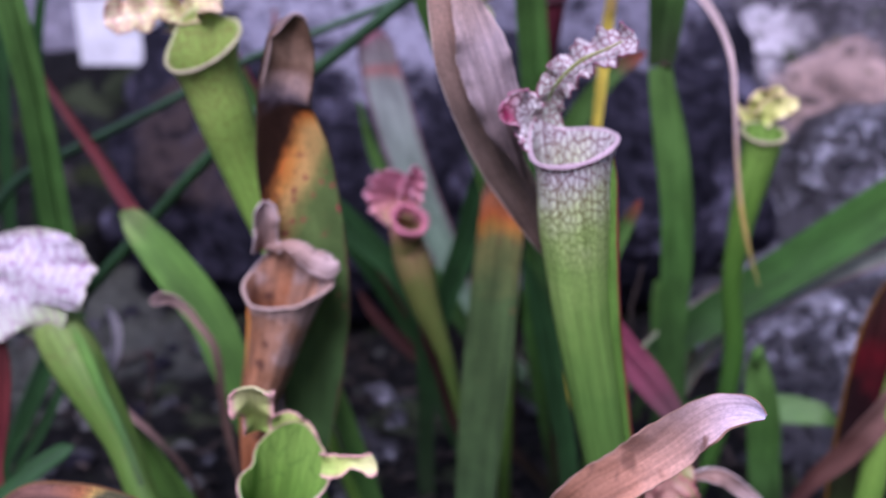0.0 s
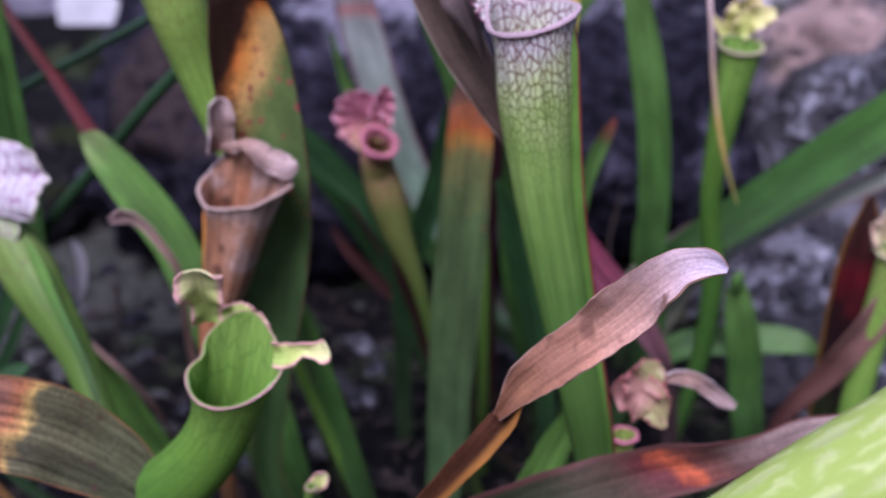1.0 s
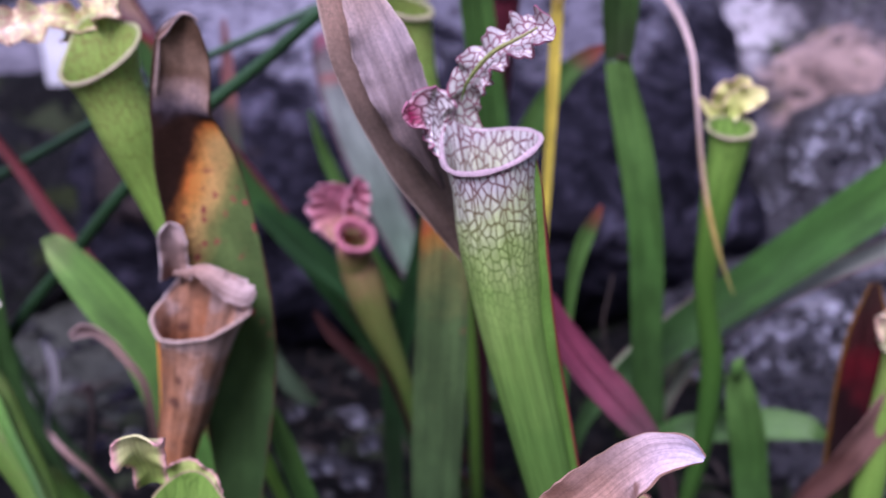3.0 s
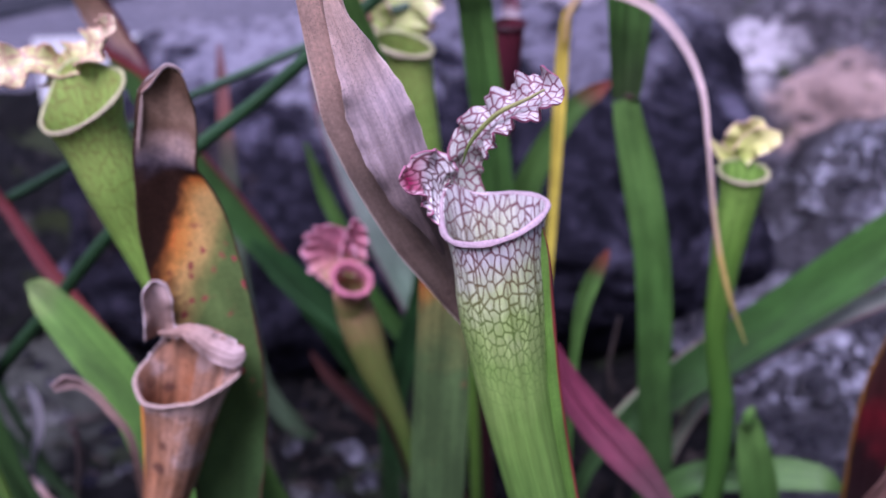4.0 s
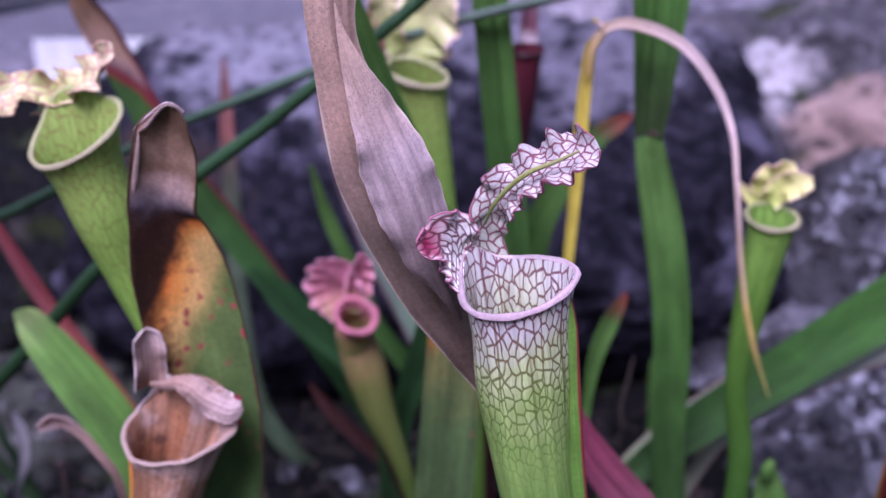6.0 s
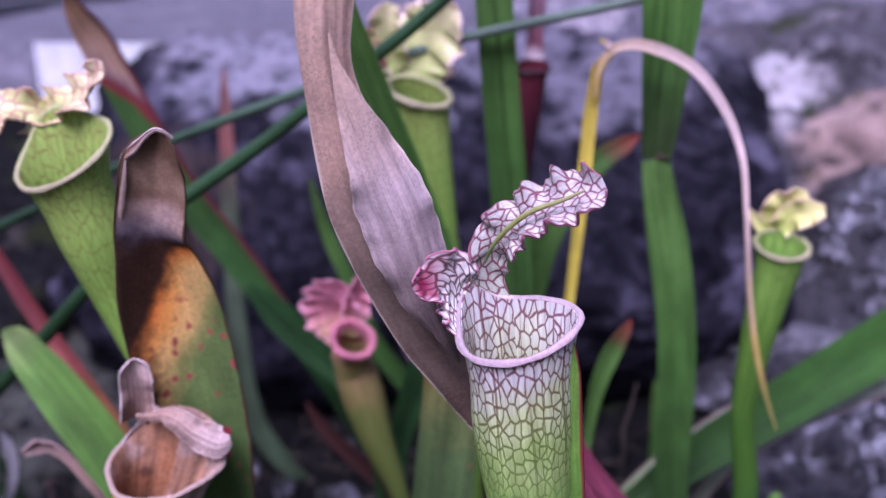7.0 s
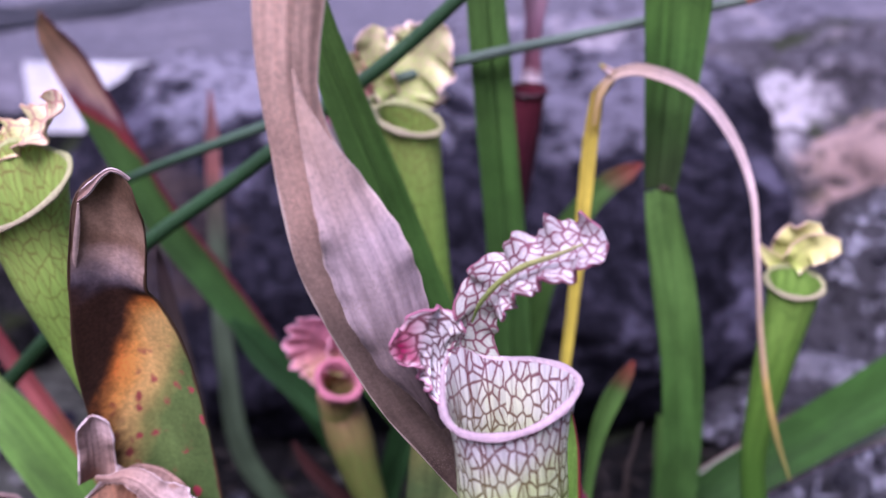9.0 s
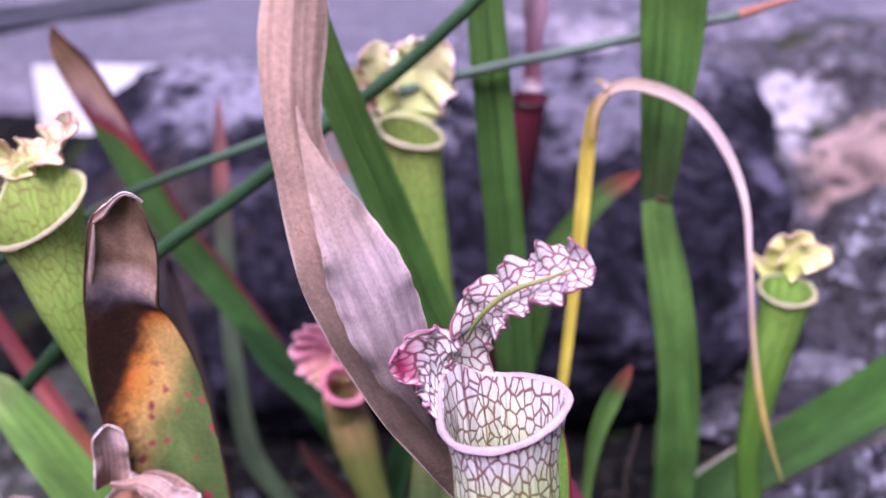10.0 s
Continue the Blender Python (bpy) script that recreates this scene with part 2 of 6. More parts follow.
red_tip_leaf = leaf_material("red_tip_leaf", [(0, (0.04, 0.08, 0.02)), (0.4, (0.055, 0.145, 0.025)), (0.94, (0.08, 0.17, 0.035)), (0.955, (0.13, 0.11, 0.04)), (1, (0.30, 0.055, 0.045))], wander=0.01)
grey_leaf = leaf_material("grey_green_leaf", [(0, (0.05, 0.10, 0.04)), (0.5, (0.19, 0.28, 0.19)), (0.88, (0.34, 0.37, 0.34)), (0.905, (0.46, 0.20, 0.18)), (0.92, (0.30, 0.28, 0.27)), (0.965, (0.32, 0.26, 0.26)), (0.985, (0.55, 0.22, 0.29)), (1, (0.55, 0.2, 0.27))], edge=((0.20, 0.12, 0.14), 0.1), wander=0.01, skew=-0.03)
pale_leaf = leaf_material("pale_leaf", [(0, (0.22, 0.28, 0.14)), (0.5, (0.36, 0.38, 0.28)), (1, (0.30, 0.32, 0.26))], edge=((0.30, 0.16, 0.15), 0.12))
orange_leaf = leaf_material("orange_topped_leaf", [(0, (0.04, 0.06, 0.02)), (0.3, (0.04, 0.08, 0.027)), (0.78, (0.068, 0.115, 0.036)), (0.86, (0.15, 0.15, 0.045)), (0.90, (0.40, 0.19, 0.035)), (0.93, (0.48, 0.13, 0.03)), (0.955, (0.20, 0.09, 0.05)), (1, (0.09, 0.055, 0.045))], spots=((0.16, 0.10, 0.04), 0.6, 0.9, 190.0, 0.54), mottle=0.5, wander=0.035, rough=0.6)
# Mauve and pink stops near 0.92 paint the glossy tip's sheen.
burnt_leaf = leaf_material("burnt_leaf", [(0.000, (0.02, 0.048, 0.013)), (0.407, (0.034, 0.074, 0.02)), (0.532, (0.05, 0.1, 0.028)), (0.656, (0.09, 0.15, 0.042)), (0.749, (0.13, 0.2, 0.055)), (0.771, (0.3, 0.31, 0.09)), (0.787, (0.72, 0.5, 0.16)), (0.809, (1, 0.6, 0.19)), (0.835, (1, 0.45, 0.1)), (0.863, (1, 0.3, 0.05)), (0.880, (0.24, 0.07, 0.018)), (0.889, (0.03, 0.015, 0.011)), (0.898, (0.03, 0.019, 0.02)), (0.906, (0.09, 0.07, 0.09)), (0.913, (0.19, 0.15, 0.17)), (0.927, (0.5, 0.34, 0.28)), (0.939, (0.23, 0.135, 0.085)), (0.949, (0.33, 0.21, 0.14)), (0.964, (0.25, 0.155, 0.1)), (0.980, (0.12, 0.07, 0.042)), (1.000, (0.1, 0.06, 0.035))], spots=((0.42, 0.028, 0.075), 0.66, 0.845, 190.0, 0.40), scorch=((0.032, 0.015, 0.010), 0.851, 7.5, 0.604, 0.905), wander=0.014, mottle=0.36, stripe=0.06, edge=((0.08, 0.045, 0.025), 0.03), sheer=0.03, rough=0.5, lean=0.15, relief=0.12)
# Lower stops go near-black: dead brown with the trough's shade put in.
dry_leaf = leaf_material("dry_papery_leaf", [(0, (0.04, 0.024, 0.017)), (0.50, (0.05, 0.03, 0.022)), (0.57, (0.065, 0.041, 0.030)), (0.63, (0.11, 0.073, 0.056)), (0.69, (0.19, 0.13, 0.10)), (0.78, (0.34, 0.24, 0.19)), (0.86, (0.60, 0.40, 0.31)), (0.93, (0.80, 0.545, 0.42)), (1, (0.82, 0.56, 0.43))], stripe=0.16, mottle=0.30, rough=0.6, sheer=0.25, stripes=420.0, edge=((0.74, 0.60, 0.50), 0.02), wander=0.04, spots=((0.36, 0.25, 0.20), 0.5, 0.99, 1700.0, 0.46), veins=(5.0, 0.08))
dry_panel = leaf_material("dry_mauve_panel", [(0, (0.16, 0.11, 0.10)), (0.15, (0.27, 0.20, 0.19)), (0.40, (0.45, 0.35, 0.355)), (0.58, (0.55, 0.43, 0.435)), (0.76, (0.70, 0.50, 0.43)), (0.90, (0.74, 0.51, 0.40)), (1, (0.74, 0.50, 0.38))], stripe=0.28, mottle=0.24, rough=0.5, sheer=0.15, stripes=380.0, edge=((0.74, 0.60, 0.53), 0.02), wander=0.06, spots=((0.36, 0.27, 0.24), 0.05, 0.99, 1700.0, 0.46), veins=(11.0, 0.13))
wing_green = leaf_material("wing_green", [(0, (0.07, 0.17, 0.025)), (1, (0.16, 0.32, 0.05))], edge=((0.22, 0.04, 0.035), 0.16, 1))
twisted_leaf = leaf_material("twisted_dry_leaf", [(0, (0.14, 0.06, 0.03)), (0.12, (0.26, 0.12, 0.065)), (0.45, (0.46, 0.23, 0.15)), (0.62, (0.54, 0.32, 0.25)), (0.78, (0.60, 0.42, 0.40)), (0.93, (0.62, 0.49, 0.55)), (1, (0.62, 0.57, 0.74))], stripe=0.3, mottle=0.25, sheer=0.08, veins=(8.0, 0.14), rough=0.45, edge=((0.40, 0.24, 0.18), 0.03), wander=0.08, stripes=420.0, spots=((0.20, 0.10, 0.07), 0.05, 0.8, 110.0, 0.52))
withered_leaf = leaf_material("withered_leaf", [(0, (0.03, 0.055, 0.02)), (0.5, (0.035, 0.06, 0.023)), (0.64, (0.055, 0.065, 0.03)), (0.74, (0.09, 0.045, 0.03)), (0.775, (0.13, 0.03, 0.03)), (0.792, (0.50, 0.11, 0.04)), (0.808, (0.16, 0.05, 0.035)), (0.85, (0.09, 0.045, 0.035)), (0.92, (0.26, 0.18, 0.155)), (1, (0.40, 0.30, 0.27))], stripe=0.5, mottle=0.5, rough=0.6, edge=((0.14, 0.06, 0.05), 0.14), wander=0.02, skew=0.06)
brown_green_leaf = leaf_material("half_brown_leaf", [(0, (0.045, 0.085, 0.028)), (0.55, (0.075, 0.095, 0.042)), (0.85, (0.12, 0.115, 0.058)), (0.865, (0.50, 0.34, 0.10)), (0.89, (0.36, 0.14, 0.06)), (0.93, (0.20, 0.10, 0.075)), (1, (0.16, 0.08, 0.06))], spots=((0.09, 0.035, 0.03), 0.2, 0.87, 170.0, 0.50), mottle=0.6, stripe=0.9, stripes=300.0, edge=((0.22, 0.11, 0.05), 0.03), wander=0.03, veins=(9.0, 0.35))
dark_red_leaf = leaf_material("dark_red_leaf", [(0, (0.04, 0.07, 0.02)), (0.4, (0.05, 0.08, 0.02)), (0.55, (0.035, 0.02, 0.02)), (0.72, (0.045, 0.016, 0.018)), (0.80, (0.22, 0.018, 0.026)), (0.86, (0.08, 0.02, 0.02)), (1, (0.05, 0.025, 0.02))], edge=((0.26, 0.12, 0.02), 0.12), mottle=0.5, wander=0.05)
magenta_leaf = leaf_material("magenta_leaf", [(0, (0.04, 0.03, 0.025)), (0.5, (0.05, 0.03, 0.03)), (0.62, (0.15, 0.07, 0.08)), (0.78, (0.24, 0.06, 0.095)), (1, (0.18, 0.035, 0.065))], mottle=0.4, rough=0.4, sheer=0.08)
red_stalk = leaf_material("red_stalk", [(0, (0.05, 0.10, 0.03)), (0.4, (0.26, 0.15, 0.045)), (0.52, (0.36, 0.14, 0.06)), (0.6, (0.28, 0.07, 0.06)), (0.72, (0.17, 0.032, 0.036)), (0.85, (0.12, 0.024, 0.024)), (1, (0.07, 0.02, 0.02))], wander=0.02)
thin_red_stalk = leaf_material("thin_red_stalk", [(0, (0.06, 0.10, 0.05)), (0.7, (0.09, 0.12, 0.075)), (0.80, (0.13, 0.10, 0.08)), (0.85, (0.36, 0.14, 0.12)), (1, (0.28, 0.15, 0.16))], wander=0.01)
brown_stalk = leaf_material("brown_stalk", [(0, (0.04, 0.026, 0.02)), (0.70, (0.10, 0.06, 0.045)), (0.88, (0.30, 0.19, 0.155)), (1, (0.48, 0.33, 0.30))], rough=0.65)
red_brown_leaf = leaf_material("red_brown_leaf", [(0, (0.04, 0.014, 0.013)), (0.5, (0.06, 0.022, 0.02)), (0.72, (0.13, 0.06, 0.045)), (0.88, (0.38, 0.21, 0.17)), (1, (0.45, 0.28, 0.25))], rough=0.6)
yellow_stalk = leaf_material("yellow_stalk", [(0, (0.28, 0.32, 0.04)), (0.4, (0.54, 0.47, 0.05)), (0.93, (0.58, 0.46, 0.06)), (1, (0.45, 0.30, 0.08))], sheer=0.08)
dry_thread = leaf_material("dry_thread", [(0, (0.55, 0.38, 0.12)), (0.12, (0.64, 0.47, 0.36)), (0.3, (0.64, 0.50, 0.48)), (0.6, (0.46, 0.34, 0.29)), (0.8, (0.48, 0.35, 0.10)), (1, (0.30, 0.30, 0.08))], rough=0.6)
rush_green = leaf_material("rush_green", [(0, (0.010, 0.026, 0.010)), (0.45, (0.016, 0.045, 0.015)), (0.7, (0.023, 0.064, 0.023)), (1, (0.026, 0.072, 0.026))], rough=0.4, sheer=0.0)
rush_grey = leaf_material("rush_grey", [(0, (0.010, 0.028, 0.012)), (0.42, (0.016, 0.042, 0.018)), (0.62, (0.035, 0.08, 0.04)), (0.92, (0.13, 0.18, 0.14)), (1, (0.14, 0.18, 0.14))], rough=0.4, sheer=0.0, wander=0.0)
rush_rust = leaf_material("rush_rust", [(0, (0.45, 0.17, 0.10)), (1, (0.40, 0.20, 0.15))], rough=0.5, sheer=0.0)
white_net = vein_material("white_netted_pitcher", [(0, (0.045, 0.08, 0.025)), (0.46, (0.085, 0.18, 0.035)), (0.7, (0.13, 0.27, 0.05)), (0.80, (0.20, 0.36, 0.07)), (0.86, (0.30, 0.47, 0.11)), (0.905, (0.43, 0.57, 0.18)), (0.94, (0.60, 0.68, 0.34)), (0.97, (0.68, 0.70, 0.54)), (1, (0.71, 0.68, 0.66))], [(0, (0.06, 0.12, 0.02)), (0.86, (0.10, 0.21, 0.03)), (0.92, (0.13, 0.20, 0.035)), (0.95, (0.16, 0.13, 0.04)), (0.972, (0.17, 0.075, 0.045)), (0.99, (0.17, 0.04, 0.055)), (1, (0.20, 0.035, 0.07))], 0.0023, 0.79, 0.94, 0.97, 0.0, width=0.15, stretch=1.9, second=0.0, rib=0.8)
white_hood = vein_material("white_netted_hood", [(0, (0.50, 0.54, 0.42)), (0.4, (0.56, 0.54, 0.52)), (1, (0.57, 0.53, 0.53))], (0.17, 0.025, 0.055), 0.0021, -0.5, -0.4, 1.0, 1.0, stretch=1.3, width=0.17, second=0.25, edge=((0.36, 0.12, 0.18), 0.012), rib=0.2, sheer=0.12)
white_lobe = vein_material("red_lobed_hood", [(0, (0.74, 0.74, 0.68)), (0.5, (0.80, 0.74, 0.73)), (1, (0.50, 0.25, 0.30))], (0.12, 0.022, 0.038), 0.0019, -0.5, -0.4, 1.0, 1.0, stretch=2.2, width=0.19, sheer=0.1, blush=((0.26, 0.006, 0.06), (0.52, 0.76)), edge=((0.44, 0.16, 0.24), 0.05), rib=0.3)
pink_rim = leaf_material("pink_rim", [(0, (0.62, 0.50, 0.52)), (0.5, (0.60, 0.43, 0.48)), (1, (0.62, 0.50, 0.52))], stripe=0.1, rough=0.35, sheer=0.15)
cream_rim = leaf_material("cream_rim", [(0, (0.40, 0.44, 0.18)), (0.5, (0.48, 0.42, 0.26)), (1, (0.40, 0.44, 0.18))], stripe=0.1, sheer=0.1)
dry_rim = leaf_material("dry_rim", [(0, (0.46, 0.34, 0.29)), (1, (0.42, 0.30, 0.25))], stripe=0.2, rough=0.6, sheer=0.1)
lime_net = vein_material("lime_pitcher", [(0, (0.05, 0.10, 0.02)), (0.5, (0.18, 0.37, 0.05)), (0.85, (0.31, 0.54, 0.09)), (1, (0.40, 0.55, 0.12))], [(0, (0.14, 0.18, 0.03)), (0.9, (0.17, 0.20, 0.03)), (0.97, (0.24, 0.18, 0.05)), (1, (0.28, 0.16, 0.06))], 0.0030, 0.5, 0.98, 0.7, 0.1, width=0.10, stretch=2.6)
lime_hood = vein_material("lime_hood", [(0, (0.55, 0.60, 0.22)), (0.35, (0.66, 0.64, 0.28)), (1, (0.74, 0.62, 0.42))], (0.52, 0.22, 0.22), 0.0046, -0.5, -0.4, 0.85, 0.85, width=0.13, stretch=1.2, edge=((0.72, 0.48, 0.34), 0.08), sheer=0.14)
yellow_hood = vein_material("yellow_hood", [(0, (0.48, 0.58, 0.12)), (0.4, (0.74, 0.76, 0.24)), (1, (0.80, 0.74, 0.34))], (0.62, 0.52, 0.18), 0.0046, -0.5, -0.4, 0.3, 0.3, width=0.08, stretch=1.3, edge=((0.80, 0.55, 0.42), 0.07), sheer=0.14)
speckled_hood = vein_material("speckled_hood", [(0, (0.40, 0.52, 0.13)), (0.4, (0.56, 0.64, 0.22)), (1, (0.66, 0.62, 0.32))], (0.70, 0.44, 0.38), 0.0042, -0.5, -0.4, 0.6, 0.6, width=0.10, stretch=1.3, edge=((0.84, 0.60, 0.54), 0.10), sheer=0.14)
green_hood = vein_material("green_ruffled_hood", [(0, (0.34, 0.50, 0.10)), (0.4, (0.58, 0.68, 0.19)), (1, (0.72, 0.70, 0.34))], (0.40, 0.36, 0.12), 0.0040, -0.5, -0.4, 0.4, 0.4, width=0.07, stretch=1.6, edge=((0.76, 0.42, 0.38), 0.2), sheer=0.14)
fresh_net = vein_material("fresh_green_pitcher", [(0, (0.03, 0.07, 0.016)), (0.5, (0.055, 0.15, 0.022)), (0.72, (0.085, 0.21, 0.026)), (0.88, (0.16, 0.33, 0.042)), (1, (0.235, 0.41, 0.07))], (0.09, 0.20, 0.03), 0.0046, 0.3, 0.9, 0.5, 0.1, width=0.09, stretch=3.0)
pink_net = vein_material("pink_topped_pitcher", [(0, (0.05, 0.09, 0.02)), (0.6, (0.065, 0.12, 0.02)), (0.85, (0.16, 0.20, 0.045)), (0.95, (0.32, 0.24, 0.09)), (1, (0.50, 0.27, 0.18))], (0.30, 0.10, 0.06), 0.004, 0.6, 1.0, 0.35, 0.1, width=0.07, stretch=3.0)
pink_hood = vein_material("pink_hood", [(0, (0.34, 0.32, 0.10)), (0.2, (0.58, 0.34, 0.20)), (0.45, (0.68, 0.27, 0.32)), (1, (0.70, 0.26, 0.36))], (0.58, 0.17, 0.26), 0.0034, -0.5, -0.4, 0.3, 0.3, width=0.1, stretch=1.3, edge=((0.76, 0.38, 0.46), 0.12), sheer=0.35)
pink_throat = leaf_material("pink_throat", [(0, (0.22, 0.24, 0.06)), (0.5, (0.40, 0.27, 0.11)), (0.75, (0.58, 0.26, 0.22)), (1, (0.66, 0.24, 0.30))], stripe=0.2, sheer=0.2)
pink_lip = leaf_material("pink_lip", [(0, (0.60, 0.20, 0.26)), (1, (0.62, 0.22, 0.28))], stripe=0.15, sheer=0.15)
red_net = vein_material("red_pitcher", [(0, (0.04, 0.015, 0.015)), (0.5, (0.05, 0.015, 0.02)), (0.9, (0.075, 0.016, 0.026)), (1, (0.15, 0.025, 0.04))], (0.04, 0.012, 0.016), 0.004, 0.2, 0.9, 0.4)
red_hood = leaf_material("red_hood", [(0, (0.75, 0.66, 0.68)), (0.10, (0.16, 0.06, 0.08)), (0.5, (0.22, 0.12, 0.16)), (1, (0.34, 0.24, 0.27))])
dead_brown = leaf_material("dead_brown_pitcher", [(0, (0.05, 0.03, 0.02)), (0.45, (0.11, 0.055, 0.022)), (0.62, (0.34, 0.115, 0.04)), (0.78, (0.33, 0.135, 0.06)), (0.88, (0.33, 0.16, 0.085)), (0.96, (0.40, 0.22, 0.14)), (1, (0.50, 0.34, 0.28))], rough=0.5, stripe=0.6, stripes=240.0, mottle=0.5, wander=0.14, spots=((0.11, 0.05, 0.035), 0.3, 0.97, 120.0, 0.44), sheer=0.06, lean=-0.15, veins=(16.0, 0.25))
dead_hood = leaf_material("dead_hood", [(0, (0.26, 0.15, 0.11)), (0.5, (0.33, 0.22, 0.185)), (1, (0.42, 0.31, 0.29))], stripe=0.3, mottle=0.35, rough=0.55, sheer=0.1, wander=0.15, edge=((0.62, 0.50, 0.48), 0.03), spots=((0.26, 0.14, 0.10), -1.0, 2.0, 150.0, 0.52), veins=(6.0, 0.12))
dying_wing = leaf_material("dying_wing", [(0, (0.20, 0.22, 0.05)), (0.35, (0.62, 0.12, 0.07)), (0.6, (0.80, 0.42, 0.06)), (1, (0.72, 0.28, 0.06))], edge=((0.45, 0.05, 0.05), 0.35, 1), sheer=0.3)
purple_net = vein_material("purple_veined_hood", [(0, (0.30, 0.42, 0.14)), (0.16, (0.42, 0.48, 0.27)), (0.36, (0.56, 0.53, 0.53)), (0.9, (0.56, 0.51, 0.55)), (1, (0.54, 0.52, 0.42))], (0.30, 0.13, 0.26), 0.0048, -0.2, 0.5, 0.9, 0.5, width=0.10, stretch=2.4, sheer=0.12, edge=((0.54, 0.50, 0.40), 0.04), rib=0.0)
pale_net = vein_material("pale_windowed_pitcher", [(0, (0.20, 0.36, 0.05)), (0.45, (0.40, 0.55, 0.11)), (0.7, (0.46, 0.60, 0.15)), (1, (0.60, 0.69, 0.32))], [(0, (0.20, 0.36, 0.05)), (0.6, (0.36, 0.53, 0.09)), (1, (0.40, 0.54, 0.10))], 0.0060, 0.25, 0.6, 0.95, 0.4, width=0.36, stretch=2.4, sheer=0.2, rough=0.35, rib=0.5)
debris_pink = vein_material("faded_pink_hood", [(0, (0.48, 0.24, 0.20)), (0.45, (0.52, 0.30, 0.22)), (0.7, (0.46, 0.44, 0.18)), (1, (0.44, 0.40, 0.18))], (0.44, 0.14, 0.16), 0.0046, -0.5, -0.4, 0.5, 0.5, edge=((0.52, 0.20, 0.19), 0.10), sheer=0.3)

# Pale crest patches put skylight on the boulder's top into its colour.
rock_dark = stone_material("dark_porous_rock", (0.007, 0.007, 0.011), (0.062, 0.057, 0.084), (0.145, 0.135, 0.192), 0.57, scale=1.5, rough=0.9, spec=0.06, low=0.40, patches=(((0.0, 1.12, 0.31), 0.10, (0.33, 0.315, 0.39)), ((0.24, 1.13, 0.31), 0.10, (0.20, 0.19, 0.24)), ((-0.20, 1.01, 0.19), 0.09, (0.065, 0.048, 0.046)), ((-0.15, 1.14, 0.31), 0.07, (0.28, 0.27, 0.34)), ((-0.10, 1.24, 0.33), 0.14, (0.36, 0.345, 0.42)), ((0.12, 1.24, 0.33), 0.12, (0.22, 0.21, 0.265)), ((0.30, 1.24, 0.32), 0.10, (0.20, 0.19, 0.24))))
rock_left = stone_material("gritty_mossy_stone", (0.006, 0.006, 0.007), (0.075, 0.072, 0.078), (0.10, 0.088, 0.082), 0.56, scale=3.0, low=0.42, moss=(0.05, 0.065, 0.025), spec=0.1)
rock_grey = stone_material("grey_lavender_rock", (0.05, 0.047, 0.06), (0.31, 0.295, 0.36), (0.42, 0.385, 0.43), 0.54, rough=0.9, spec=0.1)
rock_pale = stone_material("pale_patched_rock", (0.03, 0.027, 0.033), (0.27, 0.25, 0.29), (0.34, 0.29, 0.30), 0.56, scale=1.5, low=0.40, moss=(0.04, 0.055, 0.015), patches=(((0.43, 1.27, 0.28), 0.072, (0.62, 0.58, 0.62)), ((0.53, 1.2, 0.21), 0.07, (0.50, 0.35, 0.31))))
# The pale tint and lines imitate sky reflections on dark wet stone.
rock_wet = stone_material("wet_stone", (0.006, 0.006, 0.009), (0.062, 0.058, 0.068), (0.36, 0.35, 0.42), 0.56, scale=1.35, wet=1.0, pits=False, glints=(0.55, 0.55, 0.63))
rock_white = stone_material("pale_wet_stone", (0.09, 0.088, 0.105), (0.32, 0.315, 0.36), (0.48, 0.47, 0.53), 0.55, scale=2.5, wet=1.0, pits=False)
slab_stone = stone_material("pale_slab", (0.075, 0.07, 0.09), (0.235, 0.22, 0.265), (0.29, 0.265, 0.295), 0.56, scale=0.7, pits=False)
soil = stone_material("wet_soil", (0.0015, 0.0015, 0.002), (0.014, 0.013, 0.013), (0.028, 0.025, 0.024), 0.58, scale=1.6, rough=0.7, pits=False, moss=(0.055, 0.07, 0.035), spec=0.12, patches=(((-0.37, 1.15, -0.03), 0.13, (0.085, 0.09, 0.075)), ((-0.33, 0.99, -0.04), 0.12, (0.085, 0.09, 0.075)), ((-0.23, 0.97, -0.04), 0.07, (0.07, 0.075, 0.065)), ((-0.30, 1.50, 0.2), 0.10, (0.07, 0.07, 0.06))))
grit = stone_material("grey_grit", (0.02, 0.021, 0.018), (0.11, 0.115, 0.095), (0.17, 0.17, 0.15), 0.56, scale=3.0, pits=False, moss=(0.06, 0.08, 0.03))
grit_pale = stone_material("pale_grit", (0.09, 0.09, 0.085), (0.30, 0.30, 0.29), (0.42, 0.41, 0.41), 0.58, scale=3.0, pits=False)
dark_shoot = leaf_material("dark_shoot", [(0, (0.02, 0.02, 0.012)), (0.5, (0.045, 0.02, 0.016)), (1, (0.06, 0.022, 0.02))])
rib_green = leaf_material("rib_green", [(0, (0.18, 0.28, 0.06)), (0.5, (0.40, 0.44, 0.13)), (1, (0.52, 0.50, 0.22))], stripe=0.1)
orange_edge = leaf_material("orange_edge", [(0, (0.30, 0.32, 0.06)), (0.4, (0.5, 0.28, 0.05)), (1, (0.45, 0.18, 0.06))], edge=((0.3, 0.05, 0.05), 0.3, 1))
pink_green_rim = leaf_material("pink_green_rim", [(0, (0.40, 0.36, 0.16)), (0.4, (0.60, 0.36, 0.33)), (0.6, (0.64, 0.36, 0.36)), (1, (0.40, 0.36, 0.16))], stripe=0.1, sheer=0.15)
